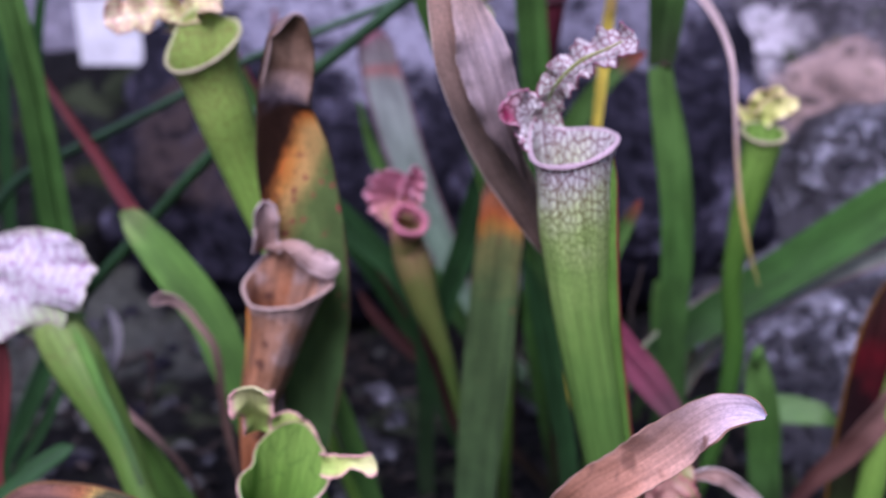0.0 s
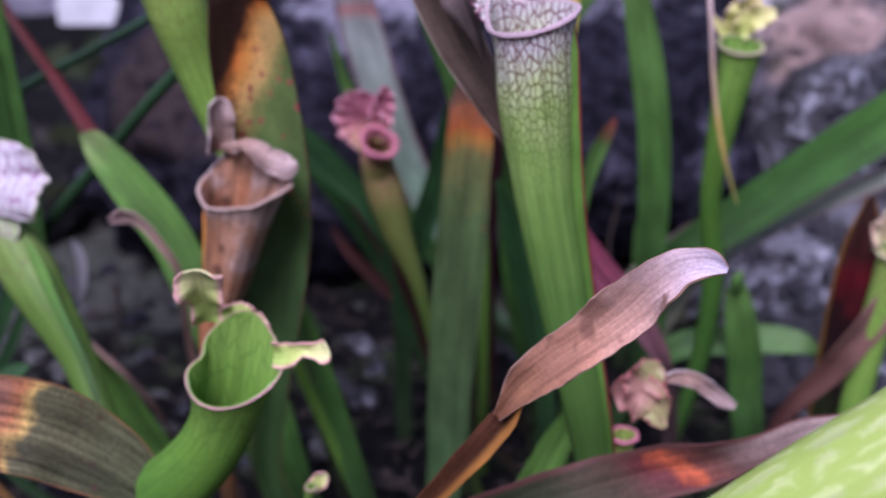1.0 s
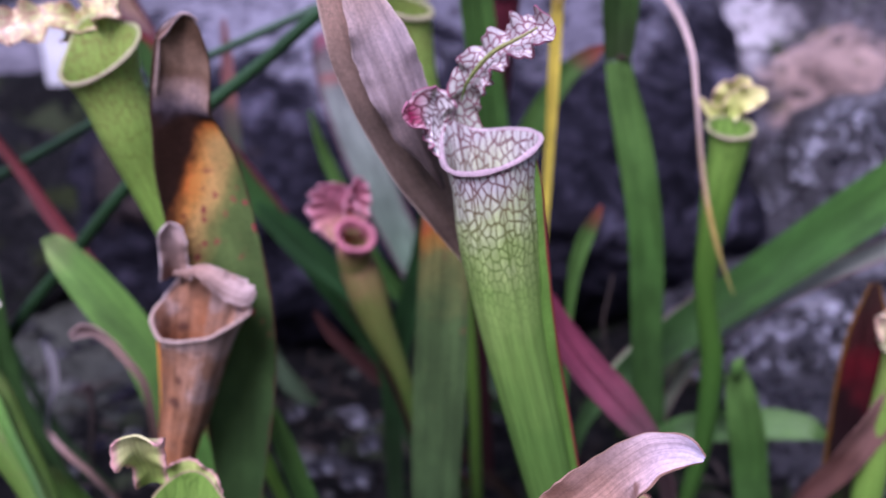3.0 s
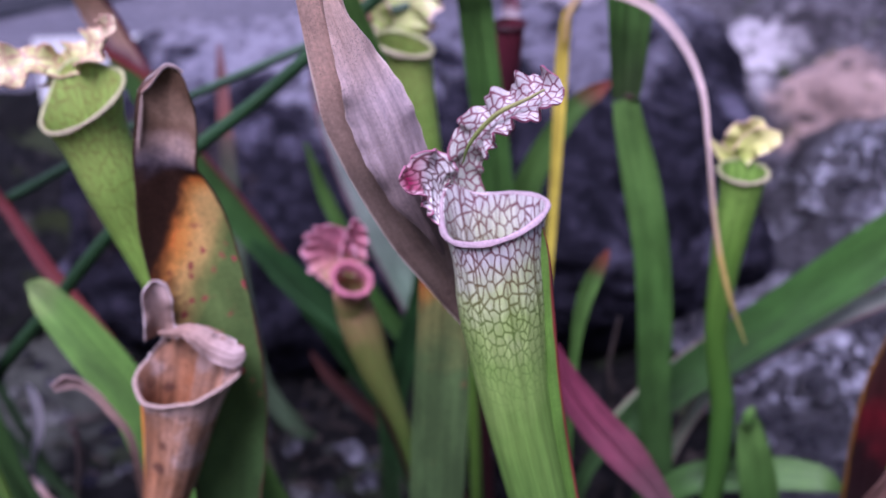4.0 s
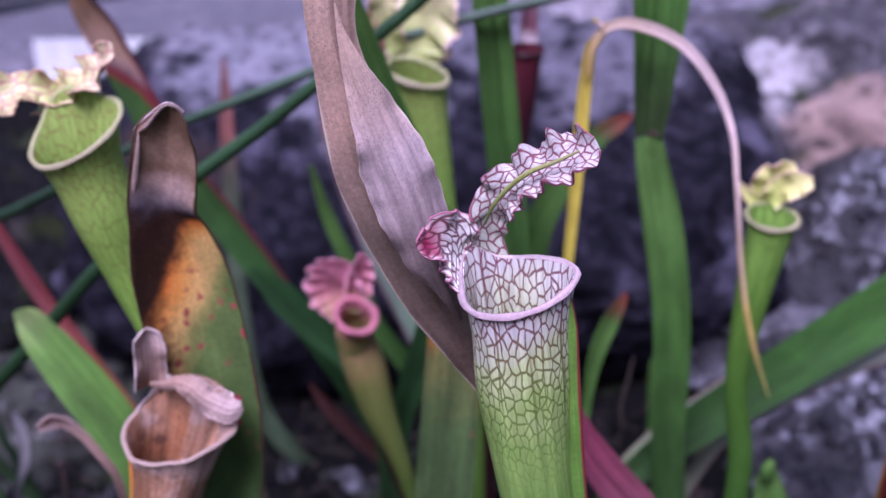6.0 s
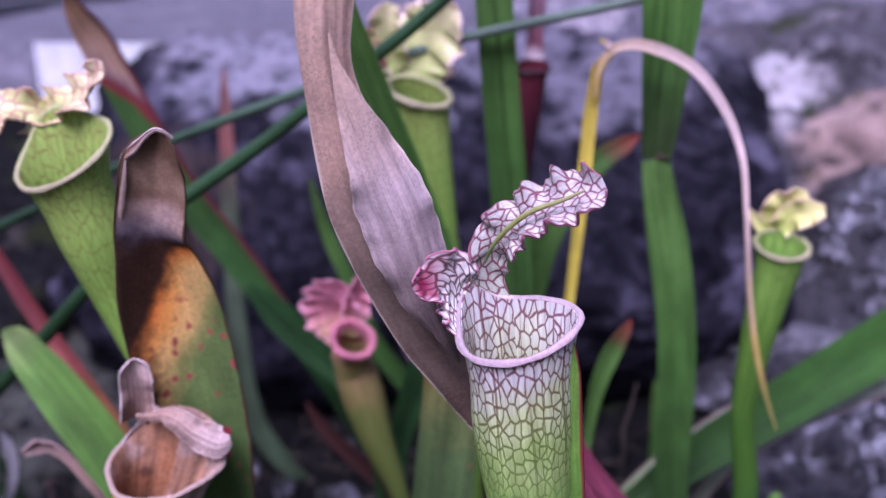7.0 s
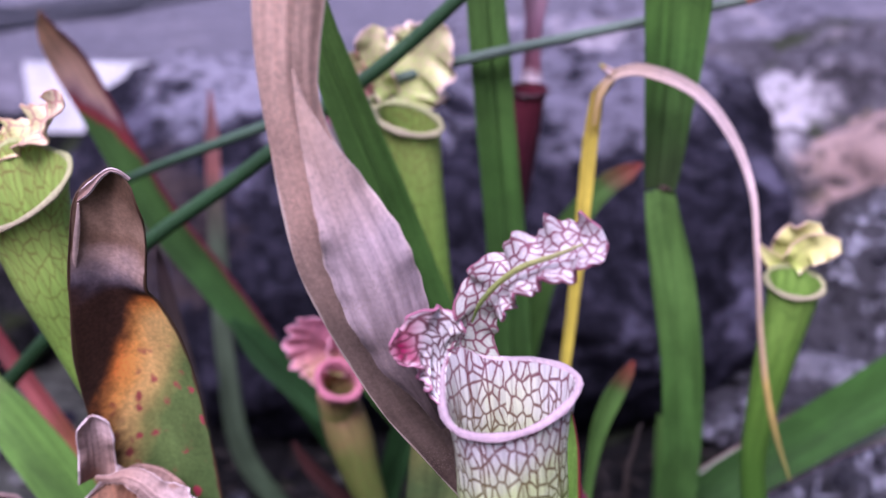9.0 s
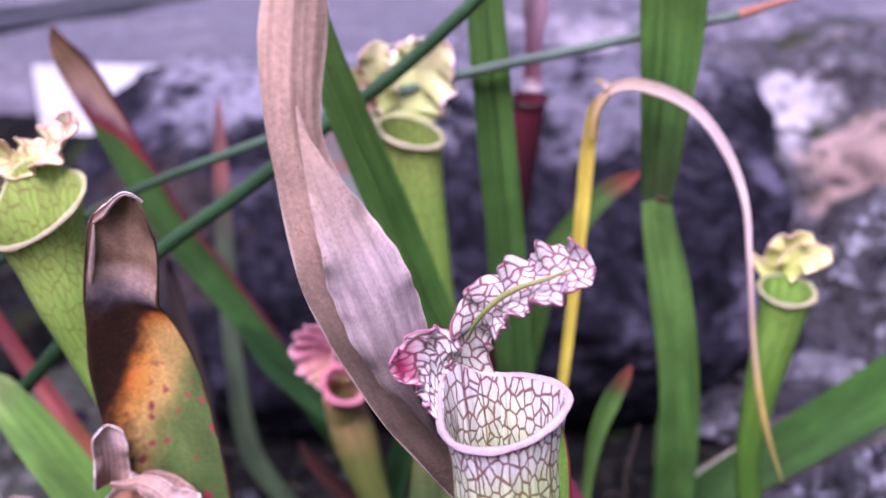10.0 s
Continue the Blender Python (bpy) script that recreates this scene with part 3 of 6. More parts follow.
twisted_base = leaf_material("twisted_base", [(0, (0.22, 0.08, 0.02)), (0.6, (0.16, 0.06, 0.02)), (1, (0.08, 0.03, 0.018))], stripe=0.4, mottle=0.5, rough=0.6, edge=((0.50, 0.22, 0.05), 0.40, 1), wander=0.05)
grey_scrap = leaf_material("grey_scrap", [(0, (0.12, 0.11, 0.11)), (1, (0.42, 0.40, 0.42))], rough=0.7)
dull_stalk = leaf_material("dull_stalk", [(0, (0.03, 0.04, 0.02)), (0.6, (0.06, 0.055, 0.04)), (1, (0.07, 0.045, 0.045))])
dull_net = vein_material("dull_green_pitcher", [(0, (0.03, 0.06, 0.015)), (0.5, (0.07, 0.155, 0.022)), (0.85, (0.13, 0.25, 0.04)), (1, (0.26, 0.38, 0.09))], (0.16, 0.15, 0.05), 0.0040, 0.5, 0.95, 0.5, 0.1, width=0.09, stretch=5.0)
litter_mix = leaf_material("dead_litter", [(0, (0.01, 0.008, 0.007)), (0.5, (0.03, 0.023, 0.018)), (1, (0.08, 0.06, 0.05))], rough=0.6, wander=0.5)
beam_dark = leaf_material("dark_painted_timber", [(0, (0.05, 0.05, 0.055)), (1, (0.06, 0.06, 0.065))], sheer=0.0, rough=0.5)
label_white = leaf_material("white_plastic", [(0, (0.70, 0.70, 0.73)), (1, (0.70, 0.70, 0.73))], stripe=0.03, mottle=0.05, sheer=0.0, rough=0.4)


# ---- shapes ----
def spline(points, count):
    """A smooth line through points of any width, evenly spaced by length."""
    P = np.array(points, float)
    gaps = np.linalg.norm(np.diff(P[:, :3], axis=0), axis=1)
    s = np.concatenate([[0], np.cumsum(gaps)]) / gaps.sum()
    slope = np.gradient(P, s, axis=0) if len(P) > 2 else np.repeat((P[1:] - P[:1]), 2, axis=0)
    q = np.linspace(0, 1, count)
    i = np.clip(np.searchsorted(s, q, side="right") - 1, 0, len(P) - 2)
    h = (s[i + 1] - s[i])[:, None]
    u = ((q - s[i])[:, None]) / h
    return (2 * u**3 - 3 * u**2 + 1) * P[i] + (u**3 - 2 * u**2 + u) * h * slope[i] + (3 * u**2 - 2 * u**3) * P[i + 1] + (u**3 - u**2) * h * slope[i + 1]


def unit(a):
    return a / np.maximum(np.linalg.norm(a, axis=-1, keepdims=True), 1e-9)


def frames_along(c, face, twist):
    T = unit(np.gradient(c, axis=0))
    side = unit(np.cross(T, np.array(face, float)))
    nrm = np.cross(side, T)
    a = np.radians(np.interp(np.linspace(0, 1, len(c)), np.linspace(0, 1, len(twist)), twist))[:, None] if len(twist) else 0
    return T, side * np.cos(a) + nrm * np.sin(a), nrm * np.cos(a) - side * np.sin(a)


def link_mesh(name, pieces, material, parent=None, label=""):
    """One mesh object from grids: (points n x m x 3, share uv, metre uv, closed)."""
    verts, faces, share, metres = [], [], [], []
    start = 0
    for P, S, M in pieces:
        n, m = P.shape[:2]
        verts.append(P.reshape(-1, 3))
        share.append(S.reshape(-1, 2))
        metres.append(M.reshape(-1, 2))
        i, j = np.meshgrid(np.arange(n - 1), np.arange(m - 1), indexing="ij")
        a = (start + i * m + j).ravel()
        faces.append(np.stack([a, a + 1, a + m + 1, a + m], 1))
        start += n * m
    verts, faces, share, metres = np.concatenate(verts), np.concatenate(faces), np.concatenate(share), np.concatenate(metres)
    centre = verts.mean(0) if parent is None else np.zeros(3)
    if parent is None:
        centre[2] = verts[:, 2].min()
    mesh = bpy.data.meshes.new(name)
    mesh.from_pydata((verts - centre).tolist(), [], faces.tolist())
    loops = np.empty(len(mesh.loops), dtype=np.int32)
    mesh.loops.foreach_get("vertex_index", loops)
    for layer, values in (("share", share), ("metres", metres)):
        mesh.uv_layers.new(name=layer).data.foreach_set("uv", values[loops].astype(np.float32).ravel())
    mesh.polygons.foreach_set("use_smooth", np.ones(len(mesh.polygons), dtype=bool))
    mesh.materials.append(material)
    ob = new(name, mesh)
    ob.location = centre
    if parent is not None:
        ob.parent = parent
        ob.matrix_parent_inverse = Matrix.Translation(-Vector(parent.location))
    if label:
        ob["label"] = label
    return ob


def shell(P, S, M, thick, closed=False):
    """The grid, its back at a distance, and the walls that join them."""
    du, dv = np.gradient(P, axis=1), np.gradient(P, axis=0)
    N = unit(np.cross(du, dv))
    Q = P - N * thick
    out = [(P, S, M), (Q[:, ::-1], S[:, ::-1], M[:, ::-1])]
    pairs = [(P[:1], Q[:1], S[:1], M[:1]), (Q[-1:], P[-1:], S[-1:], M[-1:])]
    for A, B, a, b in pairs:
        out.append((np.concatenate([B, A]), np.concatenate([a, a]), np.concatenate([b, b])))
    if not closed:
        for k, flip in ((0, False), (-1, True)):
            A, B = P[:, k], Q[:, k]
            pair = np.stack([B, A] if not flip else [A, B], 1)
            out.append((pair, np.stack([S[:, k]] * 2, 1), np.stack([M[:, k]] * 2, 1)))
    return out


def blade(points, face=(0.0, -1.0, 0.3), fold=0.12, wave=0.0, waves=4.0, twist=(), thick=0.0007, count=44, across=11, seed=0.0, curl=0.0, ragged=0.0, rib=0.0, base=None, join=0.4, cut=None, pleat=0.0):
    """A leaf blade along points of x, y, z, width: folded, waved, twisted, with a thickness."""
    L = spline(points, count)
    c, w = L[:, :3], np.maximum(L[:, 3], 0.0004)
    T, side, nrm = frames_along(c, face, twist)
    u = np.linspace(-1, 1, across)[None, :]
    v = np.linspace(0, 1, count)[:, None]
    W = w[:, None]
    rough = 1 + ragged * (np.sin(37 * v + 3 * seed) * 0.5 + np.sin(83 * v + seed + 2 * np.sign(u)) * 0.5)
    lift = fold * W * (np.abs(u) ** 1.5 - 0.4) + curl * W * u
    lift = lift + wave * W * np.sin(2 * np.pi * waves * v + seed + 1.3 * np.sign(u)) * np.abs(u) ** 1.5
    lift = lift + 0.35 * wave * W * np.sin(2 * np.pi * waves * 2.3 * v + 2 * seed) * u**2
    lift = lift + pleat * W * (np.sin(9 * u + seed + 2 * v) + 0.6 * np.sin(17 * u - 5 * v + 2 * seed)) * (1 - 0.6 * np.abs(u))
    lift = lift + rib * W * np.exp(-(u / 0.12) ** 2)
    lift = lift + 0.012 * W * np.sin(11 * v + seed + 2 * u)
    P = c[:, None] + side[:, None] * (u * W / 2 * rough)[..., None] + nrm[:, None] * lift[..., None]
    if base is not None:
        k = np.clip(v / join, 0, 1)
        k = (k * k * (3 - 2 * k))[..., None]
        P = P * k + (base[None] + (c - c[0])[:, None] * 0.6) * (1 - k)
    length = np.concatenate([[0], np.cumsum(np.linalg.norm(np.diff(c, axis=0), axis=1))])[:, None]
    S = np.stack([np.broadcast_to((u + 1) / 2, P.shape[:2]), np.broadcast_to(v, P.shape[:2])], -1)
    M = np.stack([np.broadcast_to(u * W / 2, P.shape[:2]) + seed * 0.37, np.broadcast_to(length, P.shape[:2])], -1)
    if cut:
        a, b = int(round(cut[0] * (count - 1))), int(round(cut[1] * (count - 1))) + 1
        P, S, M = P[a:b], S[a:b], M[a:b]
    return shell(P, S, M, thick)


def tube(points, mouth=(0, -0.2, 1), deep=0.85, face=(0.0, -1.0, 0.2), count=60, around=40, blend=0.16, thick=0.0009, flare=0.0, keel=0.0, lips=(), ripple=0.0, lifts=()):
    """A hollow pitcher along points of x, y, z, width; its top is cut to the plane of mouth. Returns pieces and the mouth's ring."""
    L = spline(points, count)
    c, w = L[:, :3], np.maximum(L[:, 3], 0.001)
    T, side, nrm = frames_along(c, face, ())
    phi = np.linspace(-np.pi, np.pi, around + 1)[None, :]
    v = np.linspace(0, 1, count)[:, None]
    grow = 1 + flare * np.clip((v - 0.93) / 0.07, 0, 1) ** 2 + 0.015 * np.sin(9 * v + 3 * phi)
    grow = grow + keel * np.exp(-(phi / 0.25) ** 2)
    ease = np.clip((v - (1 - blend)) / blend, 0, 1) ** 1.5
    for at, broad, more in lips:
        turn = (phi - radians(at) + np.pi) % (2 * np.pi) - np.pi
        grow = grow + more * np.exp(-(turn / broad) ** 2) * np.clip((v - 0.9) / 0.1, 0, 1) ** 1.5
    R = w[:, None] / 2 * grow
    off = side[:, None] * (np.sin(phi) * R)[..., None] + nrm[:, None] * (np.cos(phi) * R * deep)[..., None]
    mouth = unit(np.array(mouth, float))
    slide = -(off @ mouth) / np.maximum((T @ mouth), 0.3)[:, None] * ease
    slide = slide + ripple * R * ease**2 * (np.sin(3 * phi + 0.7) + 0.6 * np.sin(5 * phi + 2.0) + 0.3 * np.sin(11 * phi))
    for at, broad, more in lifts:
        turn = (phi - radians(at) + np.pi) % (2 * np.pi) - np.pi
        slide = slide + more * w[:, None] / 2 * np.exp(-(turn / broad) ** 2) * ease**1.3
    P = c[:, None] + off + T[:, None] * slide[..., None]
    length = np.concatenate([[0], np.cumsum(np.linalg.norm(np.diff(c, axis=0), axis=1))])[:, None]
    S = np.stack([np.broadcast_to((phi / np.pi + 1) / 2, P.shape[:2]), np.broadcast_to(v, P.shape[:2])], -1)
    M = np.stack([np.broadcast_to(phi / np.pi * w.max() * 1.5, P.shape[:2]), np.broadcast_to(length, P.shape[:2]) + slide], -1)
    return shell(P, S, M, thick, closed=True), P[-1]


def arc(ring, start, end, count):
    """Points along a mouth's ring between two angles; 0 is its front, 90 its right."""
    a = (np.linspace(start, end, count) % 360 + 180) % 360 / 360 * (len(ring) - 1)
    return np.stack([np.interp(a, np.arange(len(ring)), ring[:, k]) for k in range(3)], 1)


def roll(ring, radius, fade=None):
    """A rolled lip round a mouth; it thins out round the angle fade, where a hood grows on."""
    ring = ring[:-1]
    k = len(ring)
    T = unit(np.roll(ring, -1, 0) - np.roll(ring, 1, 0))
    out = unit(ring - ring.mean(0))
    up = np.cross(out, T)
    a = np.linspace(0, 2 * np.pi, 11)
    fat = radius * (1 + 0.16 * np.sin(np.arange(k) * 2 * np.pi / k * 5) + 0.10 * np.sin(np.arange(k) * 2 * np.pi / k * 11))
    if fade is not None:
        turn = (np.linspace(-np.pi, np.pi, k, endpoint=False) - radians(fade) + np.pi) % (2 * np.pi) - np.pi
        fat = fat * (1 - 0.85 * np.exp(-(turn / 0.5) ** 2))
    P = ring[:, None] + (out[:, None] * (np.cos(a) + 0.25)[None, :, None] + up[:, None] * np.sin(a)[None, :, None]) * fat[:, None, None]
    P = np.concatenate([P, P[:1]])
    s = np.linspace(0, 1, k + 1)[:, None]
    S = np.stack([np.broadcast_to(a / (2 * np.pi), P.shape[:2]), np.broadcast_to(s, P.shape[:2])], -1)
    return [(P, S, S * 0.05)]


def cord(points, count=60, around=10):
    """A round, tapering stem along points of x, y, z, thickness."""
    L = spline(points, count)
    T, side, nrm = frames_along(L[:, :3], (0.1, -1.0, 0.3), ())
    a = np.linspace(0, 2 * np.pi, around + 1)
    P = L[:, None, :3] + (side[:, None] * np.sin(a)[None, :, None] - nrm[:, None] * np.cos(a)[None, :, None]) * L[:, None, 3:4] / 2
    v = np.linspace(0, 1, count)[:, None]
    S = np.stack([np.broadcast_to(a / (2 * np.pi), P.shape[:2]), np.broadcast_to(v, P.shape[:2])], -1)
    cap = np.repeat(P[-1:].mean(1, keepdims=True), around + 1, 1)
    return [(np.concatenate([P, cap]), np.concatenate([S, S[-1:]]), np.concatenate([S, S[-1:]]) * 0.05)]


def leaf(name, points, material, label, category="leaf", **shape):
    return tagged(link_mesh(name, blade(points, **shape), material), label, category)


def tipped_leaf(name, points, material, label, at, end="withered_tip", **shape):
    """A strap leaf whose dead end is a part of its own."""
    root = new(name)
    root.location = points[0][:3]
    shape["count"] = 100
    link_mesh("blade", blade(points, cut=(0, at), **shape), material, root)
    link_mesh(end, blade(points, cut=(at, 1), **shape), material, root)
    return tagged(root, label, "leaf")


def ribbed_leaf(name, points, material, label, **shape):
    """A strap leaf with a raised midrib."""
    root = new(name)
    root.location = points[0][:3]
    link_mesh("blade", blade(points, **shape), material, root)
    face = np.array(shape.get("face", (0.0, -1.0, 0.3)))
    face = face / np.linalg.norm(face)
    line = [(x + face[0] * d, y + face[1] * d, z + face[2] * d, w * 0.10) for x, y, z, w in points for d in (0.0006 - 0.4 * shape.get("fold", 0.12) * w,)]
    link_mesh("midrib", cord(line, 50, 8), material, root)
    return tagged(root, label, "leaf")


def stem(name, points, material, label, category="stem"):
    return tagged(link_mesh(name, cord(points), material), label, category)


def plant(name, foot, label, category, parts):
    """A thing of several parts: (name, pieces, material)."""
    root = new(name)
    root.location = foot[:3]
    for part_name, grids, material in parts:
        link_mesh(part_name, grids, material, root)
    return tagged(root, label, category)


def pitcher(name, points, body, rim, label, rim_radius=0.002, hoods=(), wing=None, wing_material=None, category="pitcher plant", fade=None, **shape):
    """A pitcher: tube, rolled rim, hood and wing. hoods: (name, pieces, material)."""
    root = new(name)
    root.location = points[0][:3]
    pieces, ring = tube(points, **shape)
    body_part = link_mesh("tube", pieces, body, root)
    if rim_radius:
        link_mesh("rim", roll(ring, rim_radius, fade), rim, body_part)
    last = body_part
    for part_name, grids, material in hoods:
        made = link_mesh(part_name, grids, material, last if part_name in ("midrib", "lip") else root)
        last = made
    if wing:
        link_mesh("wing", wing, wing_material or body, body_part)
    return tagged(root, label, category)


# ---- ground and stones ----
def smooth(a, lo, hi):
    k = np.clip((a - lo) / (hi - lo), 0, 1)
    return k * k * (3 - 2 * k)


def ground_height(x, y):
    """Peat at the plants' feet, rising over wet stones to the slab behind."""
    base = -0.055 + 0.10 * smooth(y, 0.85, 1.15) * smooth(x, 0.2, 0.45) * (1 - smooth(y, 1.2, 1.4)) + 0.02 * smooth(y, 0.75, 1.0)
    return base + 0.24 * smooth(y, 1.25, 1.5) - 0.06 * smooth(np.abs(x), 3, 8)


def build_ground():
    xs = np.concatenate([-np.geomspace(60, 0.8, 24), np.linspace(-0.75, 0.95, 240), np.geomspace(1.0, 60, 24)])
    ys = np.concatenate([-np.geomspace(60, 0.5, 20), np.linspace(-0.45, 1.7, 260), np.geomspace(1.75, 80, 26)])
    X, Y = np.meshgrid(xs, ys)
    Z = ground_height(X, Y)
    near = (np.abs(X) < 1.0) & (Y > 0.2) & (Y < 1.7)
    for i, j in zip(*np.nonzero(near)):
        p = Vector((X[i, j], Y[i, j], 0.0))
        Z[i, j] += 0.012 * noise.noise(p * 14) + 0.007 * noise.noise(p * 45) + 0.004 * noise.noise(p * 110)
    P = np.stack([X, Y, Z], -1)
    S = np.stack([X, Y], -1)
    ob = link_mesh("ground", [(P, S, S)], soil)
    tagged(ob, "dark wet peaty soil with moss and litter", "ground", kind="structure")


def stone(name, centre, radii, material, label, seed=0.0, bump=0.18, square=2.6, rows=90, spin=0.0, category="rock", taper=0.0):
    """A weathered boulder: a rounded block with noise at three scales."""
    a = np.linspace(-np.pi, np.pi, 2 * rows + 1)
    b = np.linspace(-np.pi / 2, np.pi / 2, rows)
    A, B = np.meshgrid(a, b)
    D = np.stack([np.cos(B) * np.cos(A), np.cos(B) * np.sin(A), np.sin(B)], -1)
    K = (np.abs(D) ** square).sum(-1, keepdims=True) ** (-1 / square)
    P = D * K
    r = np.array(radii)
    for i in range(P.shape[0]):
        for j in range(P.shape[1] - 1):
            q = Vector(P[i, j] * r * 6) + Vector((seed, 2 * seed, 0))
            k = 1 + bump * noise.noise(q) + 0.5 * bump * noise.noise(q * 2.3) + 0.22 * bump * noise.noise(q * 6.1) + 0.12 * bump * noise.noise(q * 15.0)
            P[i, j] *= k
    P[:, -1] = P[:, 0]
    P[..., 1] *= 1 - taper * P[..., 2] ** 2
    P = P * r
    c, s = math.cos(radians(spin)), math.sin(radians(spin))
    P = P @ np.array([[c, s, 0], [-s, c, 0], [0, 0, 1]])
    P = P + np.array(centre)
    S = np.stack([A, B], -1)
    return tagged(link_mesh(name, [(P, S, S)], material), label, category)


build_ground()
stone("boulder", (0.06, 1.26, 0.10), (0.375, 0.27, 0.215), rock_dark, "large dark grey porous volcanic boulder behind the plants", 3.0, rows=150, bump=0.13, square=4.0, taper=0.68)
stone("pale_boulder", (0.66, 1.45, 0.10), (0.31, 0.30, 0.23), rock_pale, "pale weathered boulder with pinkish patches and moss", 8.0, rows=110, bump=0.16)
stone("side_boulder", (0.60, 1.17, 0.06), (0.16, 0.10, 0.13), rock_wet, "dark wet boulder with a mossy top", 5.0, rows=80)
stone("back_boulder", (0.46, 1.85, 0.26), (0.42, 0.26, 0.085), rock_grey, "flat grey-lavender rock behind the bed", 15.0, rows=90, bump=0.2, square=3.0)
stone("left_stone", (-0.62, 1.35, 0.0), (0.25, 0.25, 0.16), rock_left, "low dark gritty stone with moss beside the boulder", 12.0, rows=60)


def build_slab():
    X, Y = np.meshgrid(np.linspace(-6, 6, 60), np.concatenate([np.linspace(1.42, 2.6, 40), np.geomspace(2.7, 12, 12)]))
    Z = 0.268 + 0.004 * np.sin(5 * X + 3 * Y) + 0.004 * np.sin(13 * X - 7 * Y)
    Z[0] -= 0.12
    Z -= 0.13 * smooth(-X, 0.18, 0.30) * (1 - smooth(Y, 1.50, 1.64))
    P = np.stack([X, Y, Z], -1)
    S = np.stack([X, Y], -1)
    tagged(link_mesh("pavement", shell(P, S, S, 0.05), slab_stone), "pale grey stone paving behind the bed", "pavement", kind="structure")


build_slab()


def build_bank():
    """The wet stony bank beside the boulder."""
    X, Y = np.meshgrid(np.linspace(0.25, 0.95, 190), np.linspace(0.7, 1.25, 150))
    Z = ground_height(X, Y) - 0.03 + 0.045 * smooth(X, 0.27, 0.40) * smooth(Y, 0.72, 0.82)
    for i in range(Z.shape[0]):
        for j in range(Z.shape[1]):
            p = Vector((X[i, j], Y[i, j], 0.0))
            Z[i, j] += 0.016 * noise.noise(p * 17) + 0.011 * abs(noise.noise(p * 38 + Vector((3, 1, 0)))) + 0.006 * noise.noise(p * 90)
    P = np.stack([X, Y, Z], -1)
    S = np.stack([X, Y], -1)
    tagged(link_mesh("bank", [(P, S, S)], rock_wet), "wet glistening stony bank with sky glints painted as pale lines", "bank", kind="structure")


build_bank()


def box_grid(p, q):
    """The six sides of a box as grids."""
    (x0, y0, z0), (x1, y1, z1) = p, q
    k = {0: x0, 1: x1}, {0: y0, 1: y1}, {0: z0, 1: z1}
    out = []
    for a, b, c in (((0, 0, 0), (1, 0, 0), (0, 0, 1)), ((1, 0, 0), (1, 1, 0), (1, 0, 1)), ((1, 1, 0), (0, 1, 0), (1, 1, 1)), ((0, 1, 0), (0, 0, 0), (0, 1, 1)), ((0, 0, 1), (1, 0, 1), (0, 1, 1)), ((0, 1, 0), (1, 1, 0), (0, 0, 0))):
        A, B, C = (np.array([k[i][t[i]] for i in range(3)]) for t in (a, b, c))
        P = np.array([[A, B], [C, B + C - A]])
        S = np.array([[[0, 0], [1, 0]], [[0, 1], [1, 1]]], float)
        out.append((P, S, S))
    return out


# ---- things: the netted pitcher in the middle ----
main_tube = [(0.1650, 0.4600, -0.0620, 0.009), (0.1575, 0.4450, 0.0671, 0.0128), (0.1505, 0.4400, 0.1132, 0.0164), (0.1342, 0.4330, 0.1910, 0.0208), (0.1221, 0.4280, 0.2532, 0.0248), (0.1181, 0.4250, 0.2880, 0.0285), (0.1174, 0.4240, 0.2965, 0.0272), (0.1162, 0.4240, 0.3118, 0.0286)]
main_shape = dict(mouth=(-0.17, -0.29, 0.92), deep=0.82, flare=0.08, blend=0.10, lips=((95, 0.45, 0.16), (-60, 0.5, 0.06), (-118, 0.45, 0.06)), lifts=((-128, 0.50, 0.62), (-95, 0.4, 0.10)))
main_ring = tube(main_tube, **main_shape)[1]
